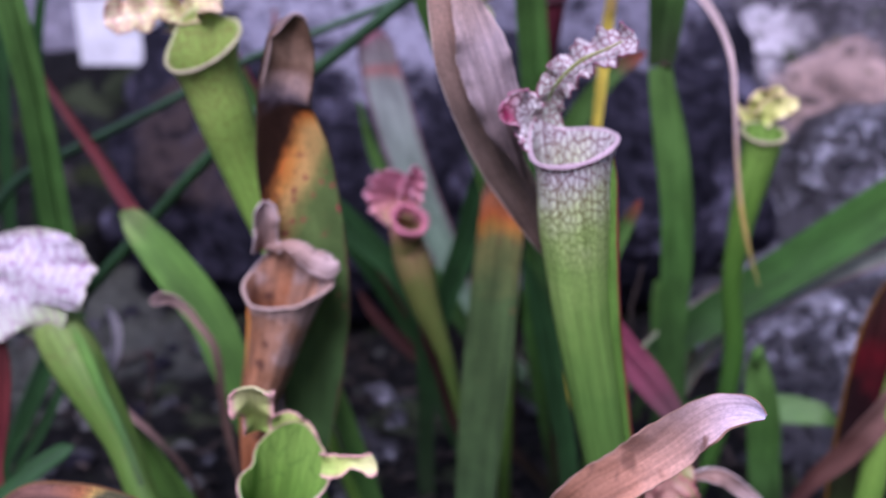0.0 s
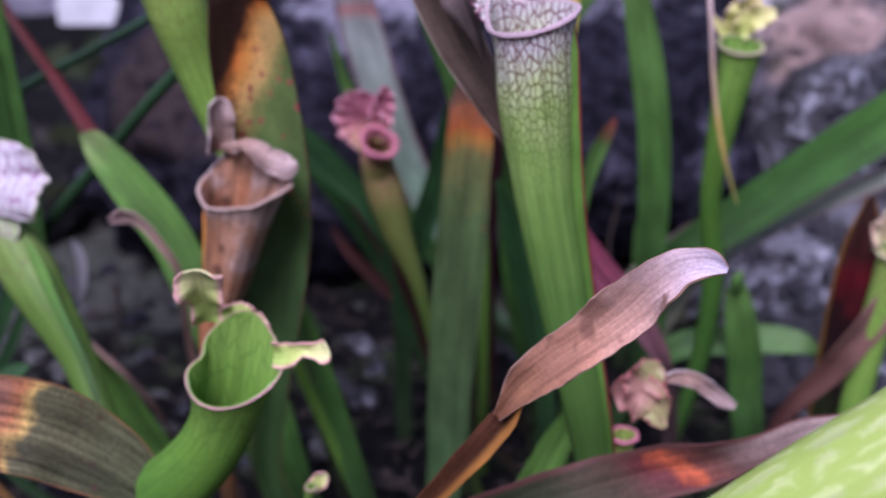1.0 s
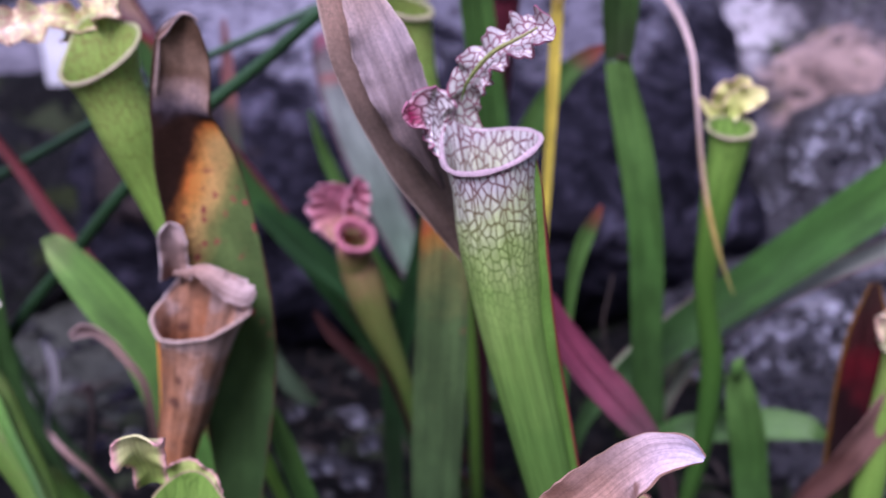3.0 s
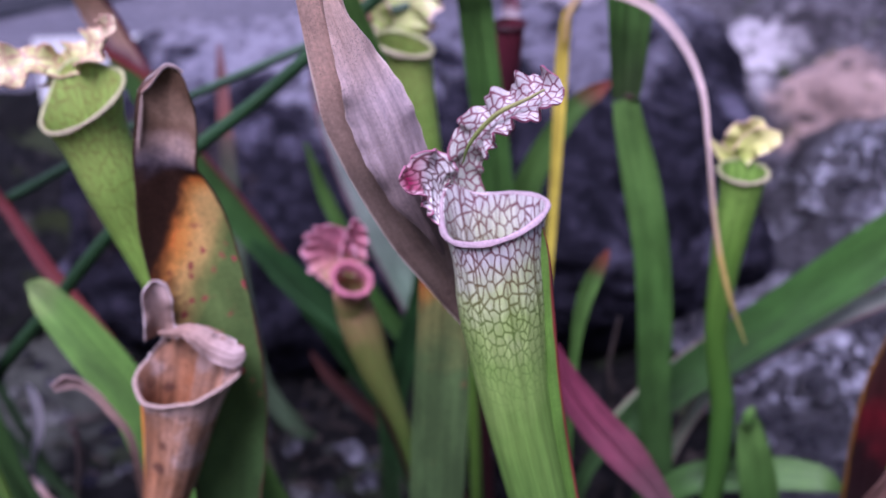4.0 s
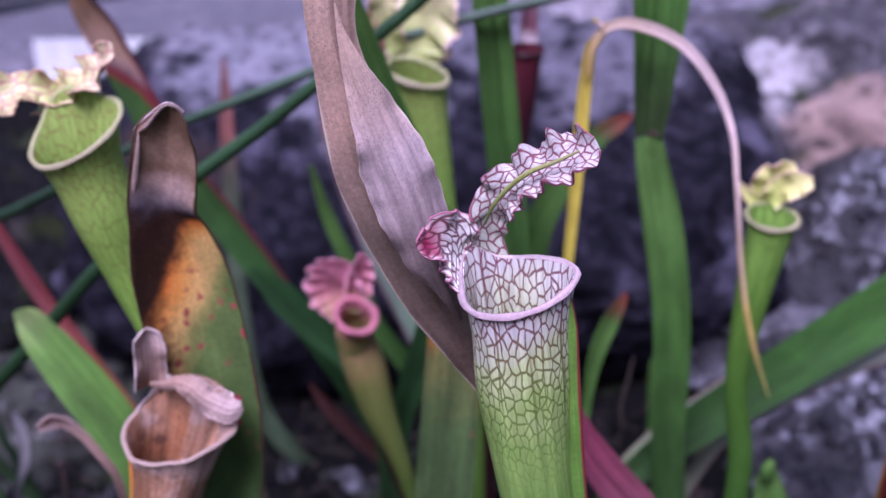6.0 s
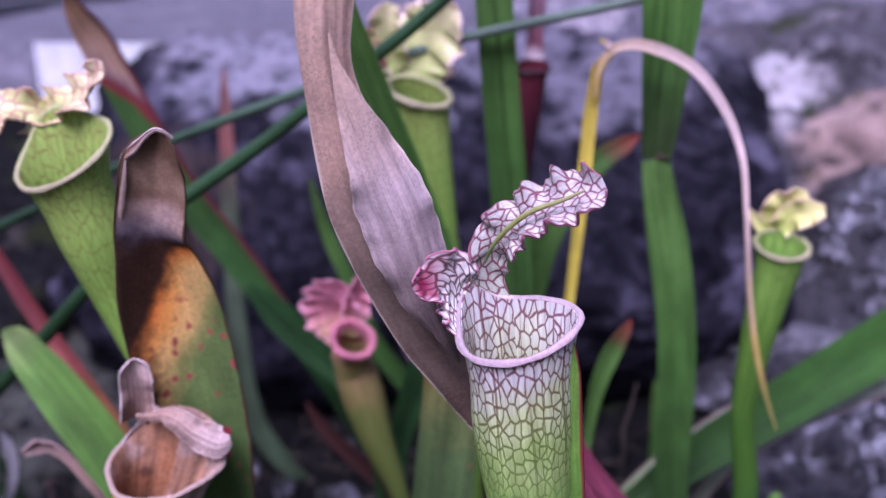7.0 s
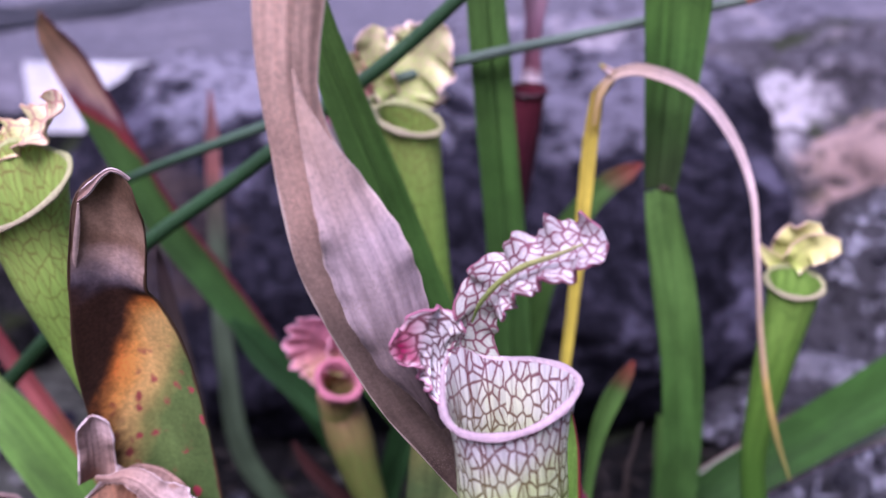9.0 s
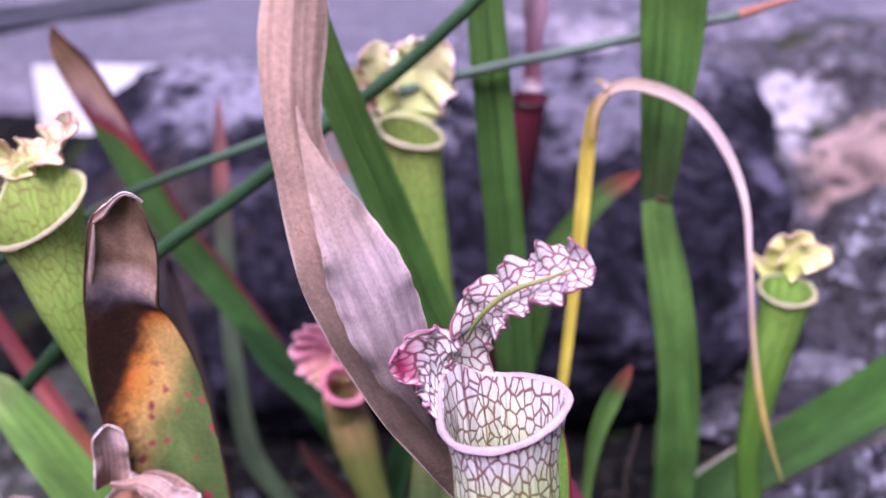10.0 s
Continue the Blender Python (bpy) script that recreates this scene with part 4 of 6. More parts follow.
pitcher("netted_pitcher", main_tube, white_net, pink_rim, "white-topped green pitcher with a crimson vein net and ruffled hood", 0.0011,
    hoods=[
        ("lobe", blade([(0.1044, 0.4340, 0.3185, 0.0167), (0.1014, 0.4310, 0.3213, 0.0207), (0.0981, 0.4270, 0.3244, 0.0198), (0.0947, 0.4240, 0.3260, 0.0151), (0.0918, 0.4220, 0.3257, 0.0104), (0.0889, 0.4200, 0.3260, 0.0057), (0.0879, 0.4195, 0.3261, 0.0019)], face=(0.1, -1.0, 0.3), fold=0.10, wave=0.12, waves=2.6, across=25, count=80, seed=2.2, ragged=0.04, base=arc(main_ring, -78, -142, 25), join=0.55), white_lobe),
        ("hood", blade([(0.1085, 0.4400, 0.3196, 0.0094), (0.1078, 0.4370, 0.3248, 0.0095), (0.1089, 0.4340, 0.3305, 0.0119), (0.1125, 0.4310, 0.3373, 0.0136), (0.1188, 0.4280, 0.3435, 0.0144), (0.1266, 0.4250, 0.3482, 0.0152), (0.1329, 0.4230, 0.3513, 0.0137), (0.1361, 0.4220, 0.3530, 0.0102), (0.1376, 0.4215, 0.3539, 0.0039)], face=(0.25, -0.75, 0.62), fold=0.20, wave=0.17, waves=5.5, twist=(0, -6, 10, 14, 10, 0), across=23, count=120, seed=1.0, ragged=0.10, base=arc(main_ring, -122, -178, 23), join=0.22), white_hood),
        ("midrib", cord([(0.1075, 0.4335, 0.3277, 0.0005), (0.1090, 0.4310, 0.3328, 0.0011), (0.1135, 0.4280, 0.3397, 0.0015), (0.1199, 0.4240, 0.3458, 0.0015), (0.1269, 0.4210, 0.3494, 0.0012), (0.1327, 0.4190, 0.3527, 0.0007)], around=8), rib_green),
    ],
    wing=blade([(0.1577, 0.4380, 0.1056, 0.0077), (0.1551, 0.4360, 0.1215, 0.0086), (0.1432, 0.4300, 0.1922, 0.008), (0.1346, 0.4250, 0.2540, 0.007), (0.1319, 0.4220, 0.2900, 0.0063), (0.1322, 0.4210, 0.3005, 0.0036), (0.1315, 0.4210, 0.3090, 0.0011)], face=(-0.3, -1, 0.2), fold=0.05, seed=0.4), wing_material=wing_green, fade=-135, **main_shape)

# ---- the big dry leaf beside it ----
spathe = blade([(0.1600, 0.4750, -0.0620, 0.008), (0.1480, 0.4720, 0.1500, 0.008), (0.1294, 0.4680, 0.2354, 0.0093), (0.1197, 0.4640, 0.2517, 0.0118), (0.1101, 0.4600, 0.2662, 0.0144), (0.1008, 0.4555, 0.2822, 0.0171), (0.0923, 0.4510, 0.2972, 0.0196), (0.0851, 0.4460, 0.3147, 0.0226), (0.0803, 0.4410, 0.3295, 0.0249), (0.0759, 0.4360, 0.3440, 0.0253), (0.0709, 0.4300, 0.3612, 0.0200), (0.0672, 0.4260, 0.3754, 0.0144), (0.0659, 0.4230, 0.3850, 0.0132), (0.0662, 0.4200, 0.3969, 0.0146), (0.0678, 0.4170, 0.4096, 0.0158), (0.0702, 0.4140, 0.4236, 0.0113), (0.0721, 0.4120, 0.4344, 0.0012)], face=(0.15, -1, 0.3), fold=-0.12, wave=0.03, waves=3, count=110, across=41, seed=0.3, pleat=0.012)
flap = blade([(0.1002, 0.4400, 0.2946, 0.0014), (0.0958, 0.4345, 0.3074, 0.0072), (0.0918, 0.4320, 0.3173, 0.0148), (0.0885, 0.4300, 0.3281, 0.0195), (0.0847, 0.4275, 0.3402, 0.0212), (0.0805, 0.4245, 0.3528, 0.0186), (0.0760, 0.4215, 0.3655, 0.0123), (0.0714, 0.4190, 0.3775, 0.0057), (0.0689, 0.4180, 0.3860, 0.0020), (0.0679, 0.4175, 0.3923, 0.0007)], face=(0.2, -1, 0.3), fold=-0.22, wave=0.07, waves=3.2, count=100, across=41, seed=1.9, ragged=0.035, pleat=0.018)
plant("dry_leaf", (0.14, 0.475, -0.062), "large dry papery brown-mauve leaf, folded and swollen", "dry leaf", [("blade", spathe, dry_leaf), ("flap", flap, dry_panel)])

# ---- the burnt leaf ----
burnt = [(0.0450, 0.5400, -0.0620, 0.0140), (-0.0162, 0.5260, 0.0563, 0.0142), (-0.0105, 0.5180, 0.1050, 0.0183), (-0.0008, 0.5110, 0.2122, 0.0371), (-0.0012, 0.5075, 0.2390, 0.0375), (-0.0024, 0.5030, 0.2624, 0.0364), (-0.0035, 0.4980, 0.2826, 0.0353), (-0.0045, 0.4925, 0.2998, 0.0319), (-0.0053, 0.4890, 0.3097, 0.0270), (-0.0056, 0.4868, 0.3153, 0.0236), (-0.0051, 0.4852, 0.3196, 0.0232), (-0.0038, 0.4832, 0.3252, 0.0231), (-0.0017, 0.4804, 0.3337, 0.0223), (0.0001, 0.4776, 0.3420, 0.0209), (0.0014, 0.4757, 0.3477, 0.0188), (0.0029, 0.4745, 0.3516, 0.0147), (0.0042, 0.4735, 0.3549, 0.0093), (0.0050, 0.4730, 0.3575, 0.0025)]
tip_curl = [(-0.0086, 0.4742, 0.3479, 0.0005), (-0.0063, 0.4732, 0.3498, 0.0020), (-0.0034, 0.4724, 0.3520, 0.0021), (-0.0009, 0.4718, 0.3543, 0.0014), (0.0020, 0.4714, 0.3569, 0.0009), (0.0044, 0.4714, 0.3580, 0.0007), (0.0069, 0.4718, 0.3572, 0.0005), (0.0090, 0.4730, 0.3548, 0.0003)]
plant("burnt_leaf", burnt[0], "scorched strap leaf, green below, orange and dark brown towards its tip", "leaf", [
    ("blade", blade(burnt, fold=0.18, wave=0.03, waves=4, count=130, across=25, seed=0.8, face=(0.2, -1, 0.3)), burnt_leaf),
    ("rolled_edge", blade([(-0.0069, 0.4735, 0.3477, 0.0007), (-0.0086, 0.4752, 0.3421, 0.0020), (-0.0112, 0.4780, 0.3343, 0.0024), (-0.0133, 0.4805, 0.3278, 0.0021), (-0.0151, 0.4830, 0.3222, 0.0006)], fold=-0.3, face=(-0.3, -1, 0.2), wave=0.03, waves=2, seed=0.8), dry_rim),
    ("curled_edge", blade(tip_curl, fold=0.25, face=(0.1, -1, 0.3), wave=0.06, waves=3, seed=2.0), dead_hood)])

# ---- the dead brown pitcher ----
def moved(points, k=1.06, eye=(0.111, 0.147, 0.402), dx=-0.003):
    """The same shape farther off, enlarged about a point."""
    return [(*(e + (c - e) * k + d for c, e, d in zip(p, eye, (dx, 0.0, 0.0))), p[3] * k) for p in points]
dead_tube = moved([(-0.0050, 0.4850, -0.0620, 0.006), (-0.0240, 0.4850, 0.1000, 0.0090), (-0.0215, 0.4780, 0.1592, 0.0134), (-0.0170, 0.4755, 0.1796, 0.0181), (-0.0117, 0.4735, 0.1964, 0.0226), (-0.0072, 0.4720, 0.2123, 0.0262), (-0.0033, 0.4710, 0.2250, 0.0284), (-0.0009, 0.4705, 0.2336, 0.0299), (0.0013, 0.4700, 0.2407, 0.0318)])
dead_shape = dict(mouth=(-0.05, -0.45, 0.88), deep=0.85, flare=0.12, ripple=0.04, lips=((80, 0.4, 0.10), (-80, 0.5, 0.10)), lifts=((-165, 0.7, 0.42), (60, 0.4, 0.12)))
dead_ring = tube(dead_tube, **dead_shape)[1]
pitcher("dead_pitcher", dead_tube, dead_brown, dry_rim, "withered brown pitcher with a crumpled papery hood", 0.0008,
    hoods=[
        ("hood_back", blade(moved([(-0.0028, 0.4892, 0.2326, 0.0314), (0.0006, 0.4860, 0.2390, 0.0314), (0.0041, 0.4810, 0.2452, 0.0291), (0.0080, 0.4745, 0.2506, 0.0251), (0.0102, 0.4705, 0.2533, 0.0189)]), face=(0.05, -1, 0.2), fold=0.10, wave=0.07, waves=1.5, across=25, count=50, seed=0.7, base=arc(dead_ring, -105, -258, 25), join=0.75, ragged=0.02), dead_hood),
        ("hood", blade(moved([(-0.0097, 0.4760, 0.2534, 0.0119), (-0.0089, 0.4745, 0.2605, 0.0110), (-0.0082, 0.4730, 0.2673, 0.0104), (-0.0079, 0.4720, 0.2729, 0.0100), (-0.0077, 0.4715, 0.2766, 0.0070), (-0.0076, 0.4713, 0.2780, 0.0025)]), face=(0.45, -1, 0.2), fold=0.30, wave=0.12, waves=1.4, seed=0.5, across=17, count=50, pleat=0.015), dead_hood),
        ("hood_fold", blade(moved([(-0.0080, 0.4695, 0.2577, 0.0017), (-0.0029, 0.4692, 0.2576, 0.0031), (0.0023, 0.4688, 0.2586, 0.0056), (0.0073, 0.4683, 0.2567, 0.0083), (0.0117, 0.4678, 0.2530, 0.0096), (0.0164, 0.4674, 0.2508, 0.0113), (0.0210, 0.4675, 0.2491, 0.0100), (0.0248, 0.4680, 0.2502, 0.0033)]), face=(0.1, -0.9, 0.4), fold=-0.26, wave=0.12, waves=2.0, seed=2.4, across=21, count=80, ragged=0.05, pleat=0.015), dead_hood),
    ], wing=blade(moved([(-0.0235, 0.4720, 0.1636, 0.0014), (-0.0204, 0.4685, 0.1870, 0.0024), (-0.0184, 0.4665, 0.2046, 0.0030), (-0.0170, 0.4655, 0.2187, 0.0030), (-0.0164, 0.4650, 0.2297, 0.0019)]), face=(-0.5, -1, 0.2), fold=0.1, seed=0.7), wing_material=dying_wing, **dead_shape)

# ---- the tall green pitcher ----
pitL = [(0.0500, 0.5800, -0.0620, 0.007), (-0.0138, 0.5550, 0.1579, 0.0096), (-0.0221, 0.5480, 0.2184, 0.0141), (-0.0297, 0.5450, 0.2449, 0.0185), (-0.0391, 0.5400, 0.2798, 0.0243), (-0.0449, 0.5330, 0.3073, 0.0286), (-0.0492, 0.5300, 0.3263, 0.0291), (-0.0504, 0.5280, 0.3383, 0.0332)]
pitcher("tall_green_pitcher", pitL, lime_net, cream_rim, "lime-green pitcher with a cream rim and wavy veined hood", 0.0011, mouth=(-0.30, -0.52, 0.80), deep=0.85, flare=0.12, blend=0.2, lifts=((-158, 0.6, 0.5),),
    hoods=[("hood_crest", blade([(-0.0730, 0.5480, 0.3453, 0.0098), (-0.0635, 0.5450, 0.3507, 0.0146), (-0.0540, 0.5410, 0.3552, 0.0134), (-0.0454, 0.5380, 0.3599, 0.0138), (-0.0391, 0.5360, 0.3657, 0.0117), (-0.0359, 0.5350, 0.3718, 0.0037)], face=(-0.2, -0.8, 0.6), fold=0.22, wave=0.24, waves=3.5, across=25, count=70, seed=1.1, ragged=0.10), lime_hood),
           ("hood_tail", blade([(-0.0623, 0.5460, 0.3489, 0.0107), (-0.0692, 0.5420, 0.3537, 0.0116), (-0.0775, 0.5400, 0.3537, 0.0144), (-0.0848, 0.5380, 0.3514, 0.0191), (-0.0932, 0.5360, 0.3505, 0.0167), (-0.0995, 0.5350, 0.3492, 0.0057)], face=(0.2, -0.9, 0.5), fold=0.2, wave=0.22, waves=3.0, across=25, count=70, seed=2.1, ragged=0.08), lime_hood)])

# ---- the ruffled green pitcher low in front ----
pitG = [(-0.0900, 0.4200, -0.0620, 0.008), (-0.0730, 0.4120, 0.0915, 0.0290), (-0.0428, 0.4080, 0.1137, 0.0291), (-0.0224, 0.4040, 0.1310, 0.0280), (-0.0111, 0.4010, 0.1456, 0.0265), (-0.0043, 0.3980, 0.1589, 0.0260), (0.0001, 0.3950, 0.1722, 0.0286), (0.0028, 0.3930, 0.1844, 0.0316)]
ruffled_shape = dict(mouth=(-0.02, -0.72, 0.69), deep=0.72, flare=0.10, blend=0.3, lips=((140, 0.4, -0.06), (-112, 0.25, -0.24), (80, 0.4, 0.06)), face=(0.1, -1, 0.3), lifts=((175, 0.8, 0.55),))
pitcher("ruffled_pitcher", pitG, fresh_net, pink_green_rim, "bright green pitcher with a ruffled pink-edged hood", 0.0005,
    hoods=[("hood_crest", blade([(-0.0051, 0.4100, 0.1983, 0.0040), (-0.0001, 0.4105, 0.2000, 0.0071), (0.0043, 0.4105, 0.1997, 0.0085), (0.0084, 0.4095, 0.1975, 0.0076), (0.0123, 0.4075, 0.1945, 0.0062), (0.0152, 0.4055, 0.1917, 0.0027)], face=(0.1, -1.0, 0.15), fold=0.14, wave=0.24, waves=2.6, across=17, count=70, seed=0.6, ragged=0.10), green_hood),
           ("hood_left", blade([(-0.0081, 0.4040, 0.1985, 0.0114), (-0.0076, 0.4020, 0.2036, 0.0105), (-0.0071, 0.3985, 0.2098, 0.0124), (-0.0072, 0.3945, 0.2164, 0.0160), (-0.0068, 0.3915, 0.2216, 0.0175), (-0.0066, 0.3900, 0.2247, 0.0128)], face=(0.2, -1, 0.3), fold=0.20, wave=0.18, waves=1.7, across=17, count=60, seed=1.5, ragged=0.05), green_hood),
           ("hood_right", blade([(0.0181, 0.3945, 0.1894, 0.0095), (0.0214, 0.3930, 0.1896, 0.0099), (0.0256, 0.3915, 0.1910, 0.0086), (0.0307, 0.3895, 0.1936, 0.0051), (0.0352, 0.3880, 0.1938, 0.0063), (0.0387, 0.3870, 0.1943, 0.0089), (0.0405, 0.3865, 0.1954, 0.0076)], face=(0.0, -0.95, 0.35), fold=0.20, wave=0.16, waves=1.6, across=15, count=60, seed=2.7), green_hood)], **ruffled_shape)

# ---- the white-hooded pitcher ----
pitW = [(0.0300, 0.4750, -0.0620, 0.008), (-0.0909, 0.4950, 0.1005, 0.0156), (-0.1065, 0.5100, 0.1324, 0.0187), (-0.1219, 0.5190, 0.1572, 0.0254), (-0.1349, 0.5270, 0.1773, 0.0297), (-0.1420, 0.5300, 0.1924, 0.0253), (-0.1435, 0.5310, 0.1979, 0.0211)]
pitcher("white_hooded_pitcher", pitW, dull_net, pink_rim, "green pitcher with a broad white hood veined in purple", 0.0, mouth=(-0.2, 0.1, 1), deep=0.7,
    hoods=[("hood", blade([(-0.1464, 0.5240, 0.1865, 0.0132), (-0.1475, 0.5210, 0.1956, 0.0326), (-0.1528, 0.5210, 0.2042, 0.0524), (-0.1514, 0.5230, 0.2161, 0.0722), (-0.1507, 0.5270, 0.2271, 0.0704), (-0.1509, 0.5310, 0.2353, 0.0547), (-0.1514, 0.5340, 0.2409, 0.0283), (-0.1515, 0.5350, 0.2433, 0.0088)], face=(-0.1, -0.85, 0.5), fold=0.07, wave=0.05, waves=3.5, across=41, count=80, seed=0.9, ragged=0.04, pleat=0.006), purple_net),
           ("wing", blade([(-0.0896, 0.4860, 0.1201, 0.0029), (-0.1018, 0.4990, 0.1438, 0.0041), (-0.1133, 0.5080, 0.1636, 0.0053), (-0.1220, 0.5140, 0.1834, 0.0059), (-0.1287, 0.5180, 0.1960, 0.0024)], fold=-0.2, seed=0.4), bright_leaf)])

# ---- the small pink pitcher ----
pitP = [(0.1100, 0.6600, -0.0620, 0.005), (0.0729, 0.6550, 0.0803, 0.0076), (0.0634, 0.6560, 0.1185, 0.0115), (0.0513, 0.6570, 0.1516, 0.0193), (0.0435, 0.6570, 0.1810, 0.0240), (0.0405, 0.6560, 0.1940, 0.0222), (0.0392, 0.6520, 0.2030, 0.0196)]
pink_mouth, pink_ring = tube([(0.0392, 0.6550, 0.1922, 0.0190), (0.0400, 0.6500, 0.2049, 0.0200), (0.0421, 0.6430, 0.2153, 0.0186)], mouth=(0.25, -0.72, 0.62), flare=0.15, ripple=0.03, count=18, around=28)
pitcher("pink_pitcher", pitP, pink_net, pink_lip, "small yellow-green pitcher with a frilled pink hood", 0.0, mouth=(0.1, -0.3, 0.95), deep=0.8,
    hoods=[("mouth", pink_mouth, pink_throat),
           ("lip", roll(pink_ring, 0.0017), pink_lip),
           ("hood", blade([(0.0345, 0.6530, 0.2100, 0.0140), (0.0315, 0.6560, 0.2170, 0.0220), (0.0290, 0.6560, 0.2250, 0.0290), (0.0310, 0.6520, 0.2340, 0.0300), (0.0345, 0.6490, 0.2405, 0.0220), (0.0370, 0.6470, 0.2445, 0.0080)], face=(0.1, -1.0, 0.2), fold=0.10, wave=0.045, waves=7.5, across=41, count=110, seed=0.6, ragged=0.15, pleat=0.003), pink_hood),
           ("hood_side", blade([(0.0392, 0.6500, 0.2146, 0.0093), (0.0419, 0.6520, 0.2254, 0.0143), (0.0444, 0.6500, 0.2359, 0.0148), (0.0457, 0.6470, 0.2444, 0.0103), (0.0461, 0.6450, 0.2495, 0.0030)], face=(0.3, -1.0, 0.1), fold=0.22, wave=0.14, waves=4.5, across=25, count=60, seed=2.6, ragged=0.12, pleat=0.008), pink_hood)])

# ---- the little yellow pitcher ----
pitY = [(0.2250, 0.6550, -0.0620, 0.007), (0.2545, 0.6450, 0.0845, 0.0127), (0.2549, 0.6400, 0.1249, 0.0136), (0.2465, 0.6320, 0.1849, 0.0127), (0.2477, 0.6280, 0.2171, 0.0156), (0.2502, 0.6250, 0.2444, 0.0194), (0.2527, 0.6230, 0.2647, 0.0216), (0.2533, 0.6220, 0.2759, 0.023)]
pitcher("yellow_pitcher", pitY, fresh_net, cream_rim, "small yellow-green pitcher with a crumpled yellow hood", 0.0013, mouth=(0.05, -0.36, 0.93), deep=0.85, flare=0.08,
    hoods=[("hood", blade([(0.2551, 0.6340, 0.2746, 0.0147), (0.2543, 0.6360, 0.2809, 0.0168), (0.2555, 0.6320, 0.2894, 0.0202), (0.2590, 0.6280, 0.2968, 0.0168), (0.2602, 0.6260, 0.3026, 0.0066)], face=(0, -0.9, 0.5), fold=0.10, wave=0.12, waves=2.5, across=17, seed=0.3), yellow_hood),
           ("hood_side", blade([(0.2537, 0.6300, 0.2814, 0.0104), (0.2592, 0.6260, 0.2894, 0.0133), (0.2655, 0.6220, 0.2925, 0.0121), (0.2711, 0.6200, 0.2937, 0.0055)], fold=0.2, wave=0.12, waves=2.0, across=13, seed=1.3), yellow_hood),
           ("spur", blade([(0.2514, 0.6340, 0.2779, 0.0079), (0.2430, 0.6300, 0.2853, 0.0062), (0.2373, 0.6280, 0.2915, 0.002)], fold=0.2, seed=2.0), yellow_hood)])

# ---- the pitcher behind ----
pitB = [(0.1100, 0.7000, -0.0620, 0.008), (0.0978, 0.6650, 0.2166, 0.0134), (0.0893, 0.6600, 0.2554, 0.0181), (0.0835, 0.6570, 0.2913, 0.0231), (0.0795, 0.6540, 0.3200, 0.0263), (0.0776, 0.6520, 0.3366, 0.0281), (0.0773, 0.6500, 0.3444, 0.0283)]
pitcher("speckled_pitcher", pitB, lime_net, cream_rim, "yellow-green pitcher with a tall pink-speckled hood", 0.0016, mouth=(0.25, -0.34, 0.9), deep=0.85, flare=0.05,
    hoods=[("hood", blade([(0.0734, 0.6680, 0.3406, 0.0219), (0.0732, 0.6720, 0.3496, 0.0351), (0.0766, 0.6720, 0.3619, 0.0424), (0.0839, 0.6680, 0.3729, 0.0369), (0.0890, 0.6620, 0.3831, 0.021), (0.0902, 0.6600, 0.3878, 0.0078)], fold=0.05, wave=0.08, waves=3.5, across=27, count=60, seed=0.7, ragged=0.08, face=(0.0, -0.9, 0.5)), speckled_hood),
           ("hood_ear", blade([(0.0674, 0.6700, 0.3526, 0.0109), (0.0611, 0.6640, 0.3667, 0.0149), (0.0612, 0.6600, 0.3788, 0.0152), (0.0640, 0.6600, 0.3857, 0.0068)], fold=0.25, wave=0.12, waves=2.5, across=15, seed=2.7), speckled_hood),
           ("hood_edge", blade([(0.0584, 0.6640, 0.3534, 0.0043), (0.0535, 0.6600, 0.3645, 0.009), (0.0498, 0.6580, 0.3738, 0.0063)], fold=0.25, wave=0.14, waves=2.5, seed=3.7), debris_pink)])

# ---- the red pitcher ----
pitR = [(0.1200, 0.8000, -0.0620, 0.007), (0.1203, 0.7850, 0.1728, 0.0147), (0.1272, 0.7800, 0.2286, 0.0163), (0.1335, 0.7730, 0.2847, 0.0184), (0.1378, 0.7680, 0.3232, 0.0192), (0.1397, 0.7650, 0.3434, 0.0196)]
pitcher("red_pitcher", pitR, red_net, red_net, "narrow dark red pitcher with a pale flecked hood", 0.0014, mouth=(0.0, -0.3, 0.95), deep=0.85,
    hoods=[("hood", blade([(0.1415, 0.7750, 0.3471, 0.0113), (0.1418, 0.7760, 0.3616, 0.0092), (0.1422, 0.7740, 0.3810, 0.0098), (0.1429, 0.7700, 0.4030, 0.014), (0.1430, 0.7680, 0.4183, 0.0063)], fold=0.3, wave=0.06, waves=2, seed=0.3), red_hood)])

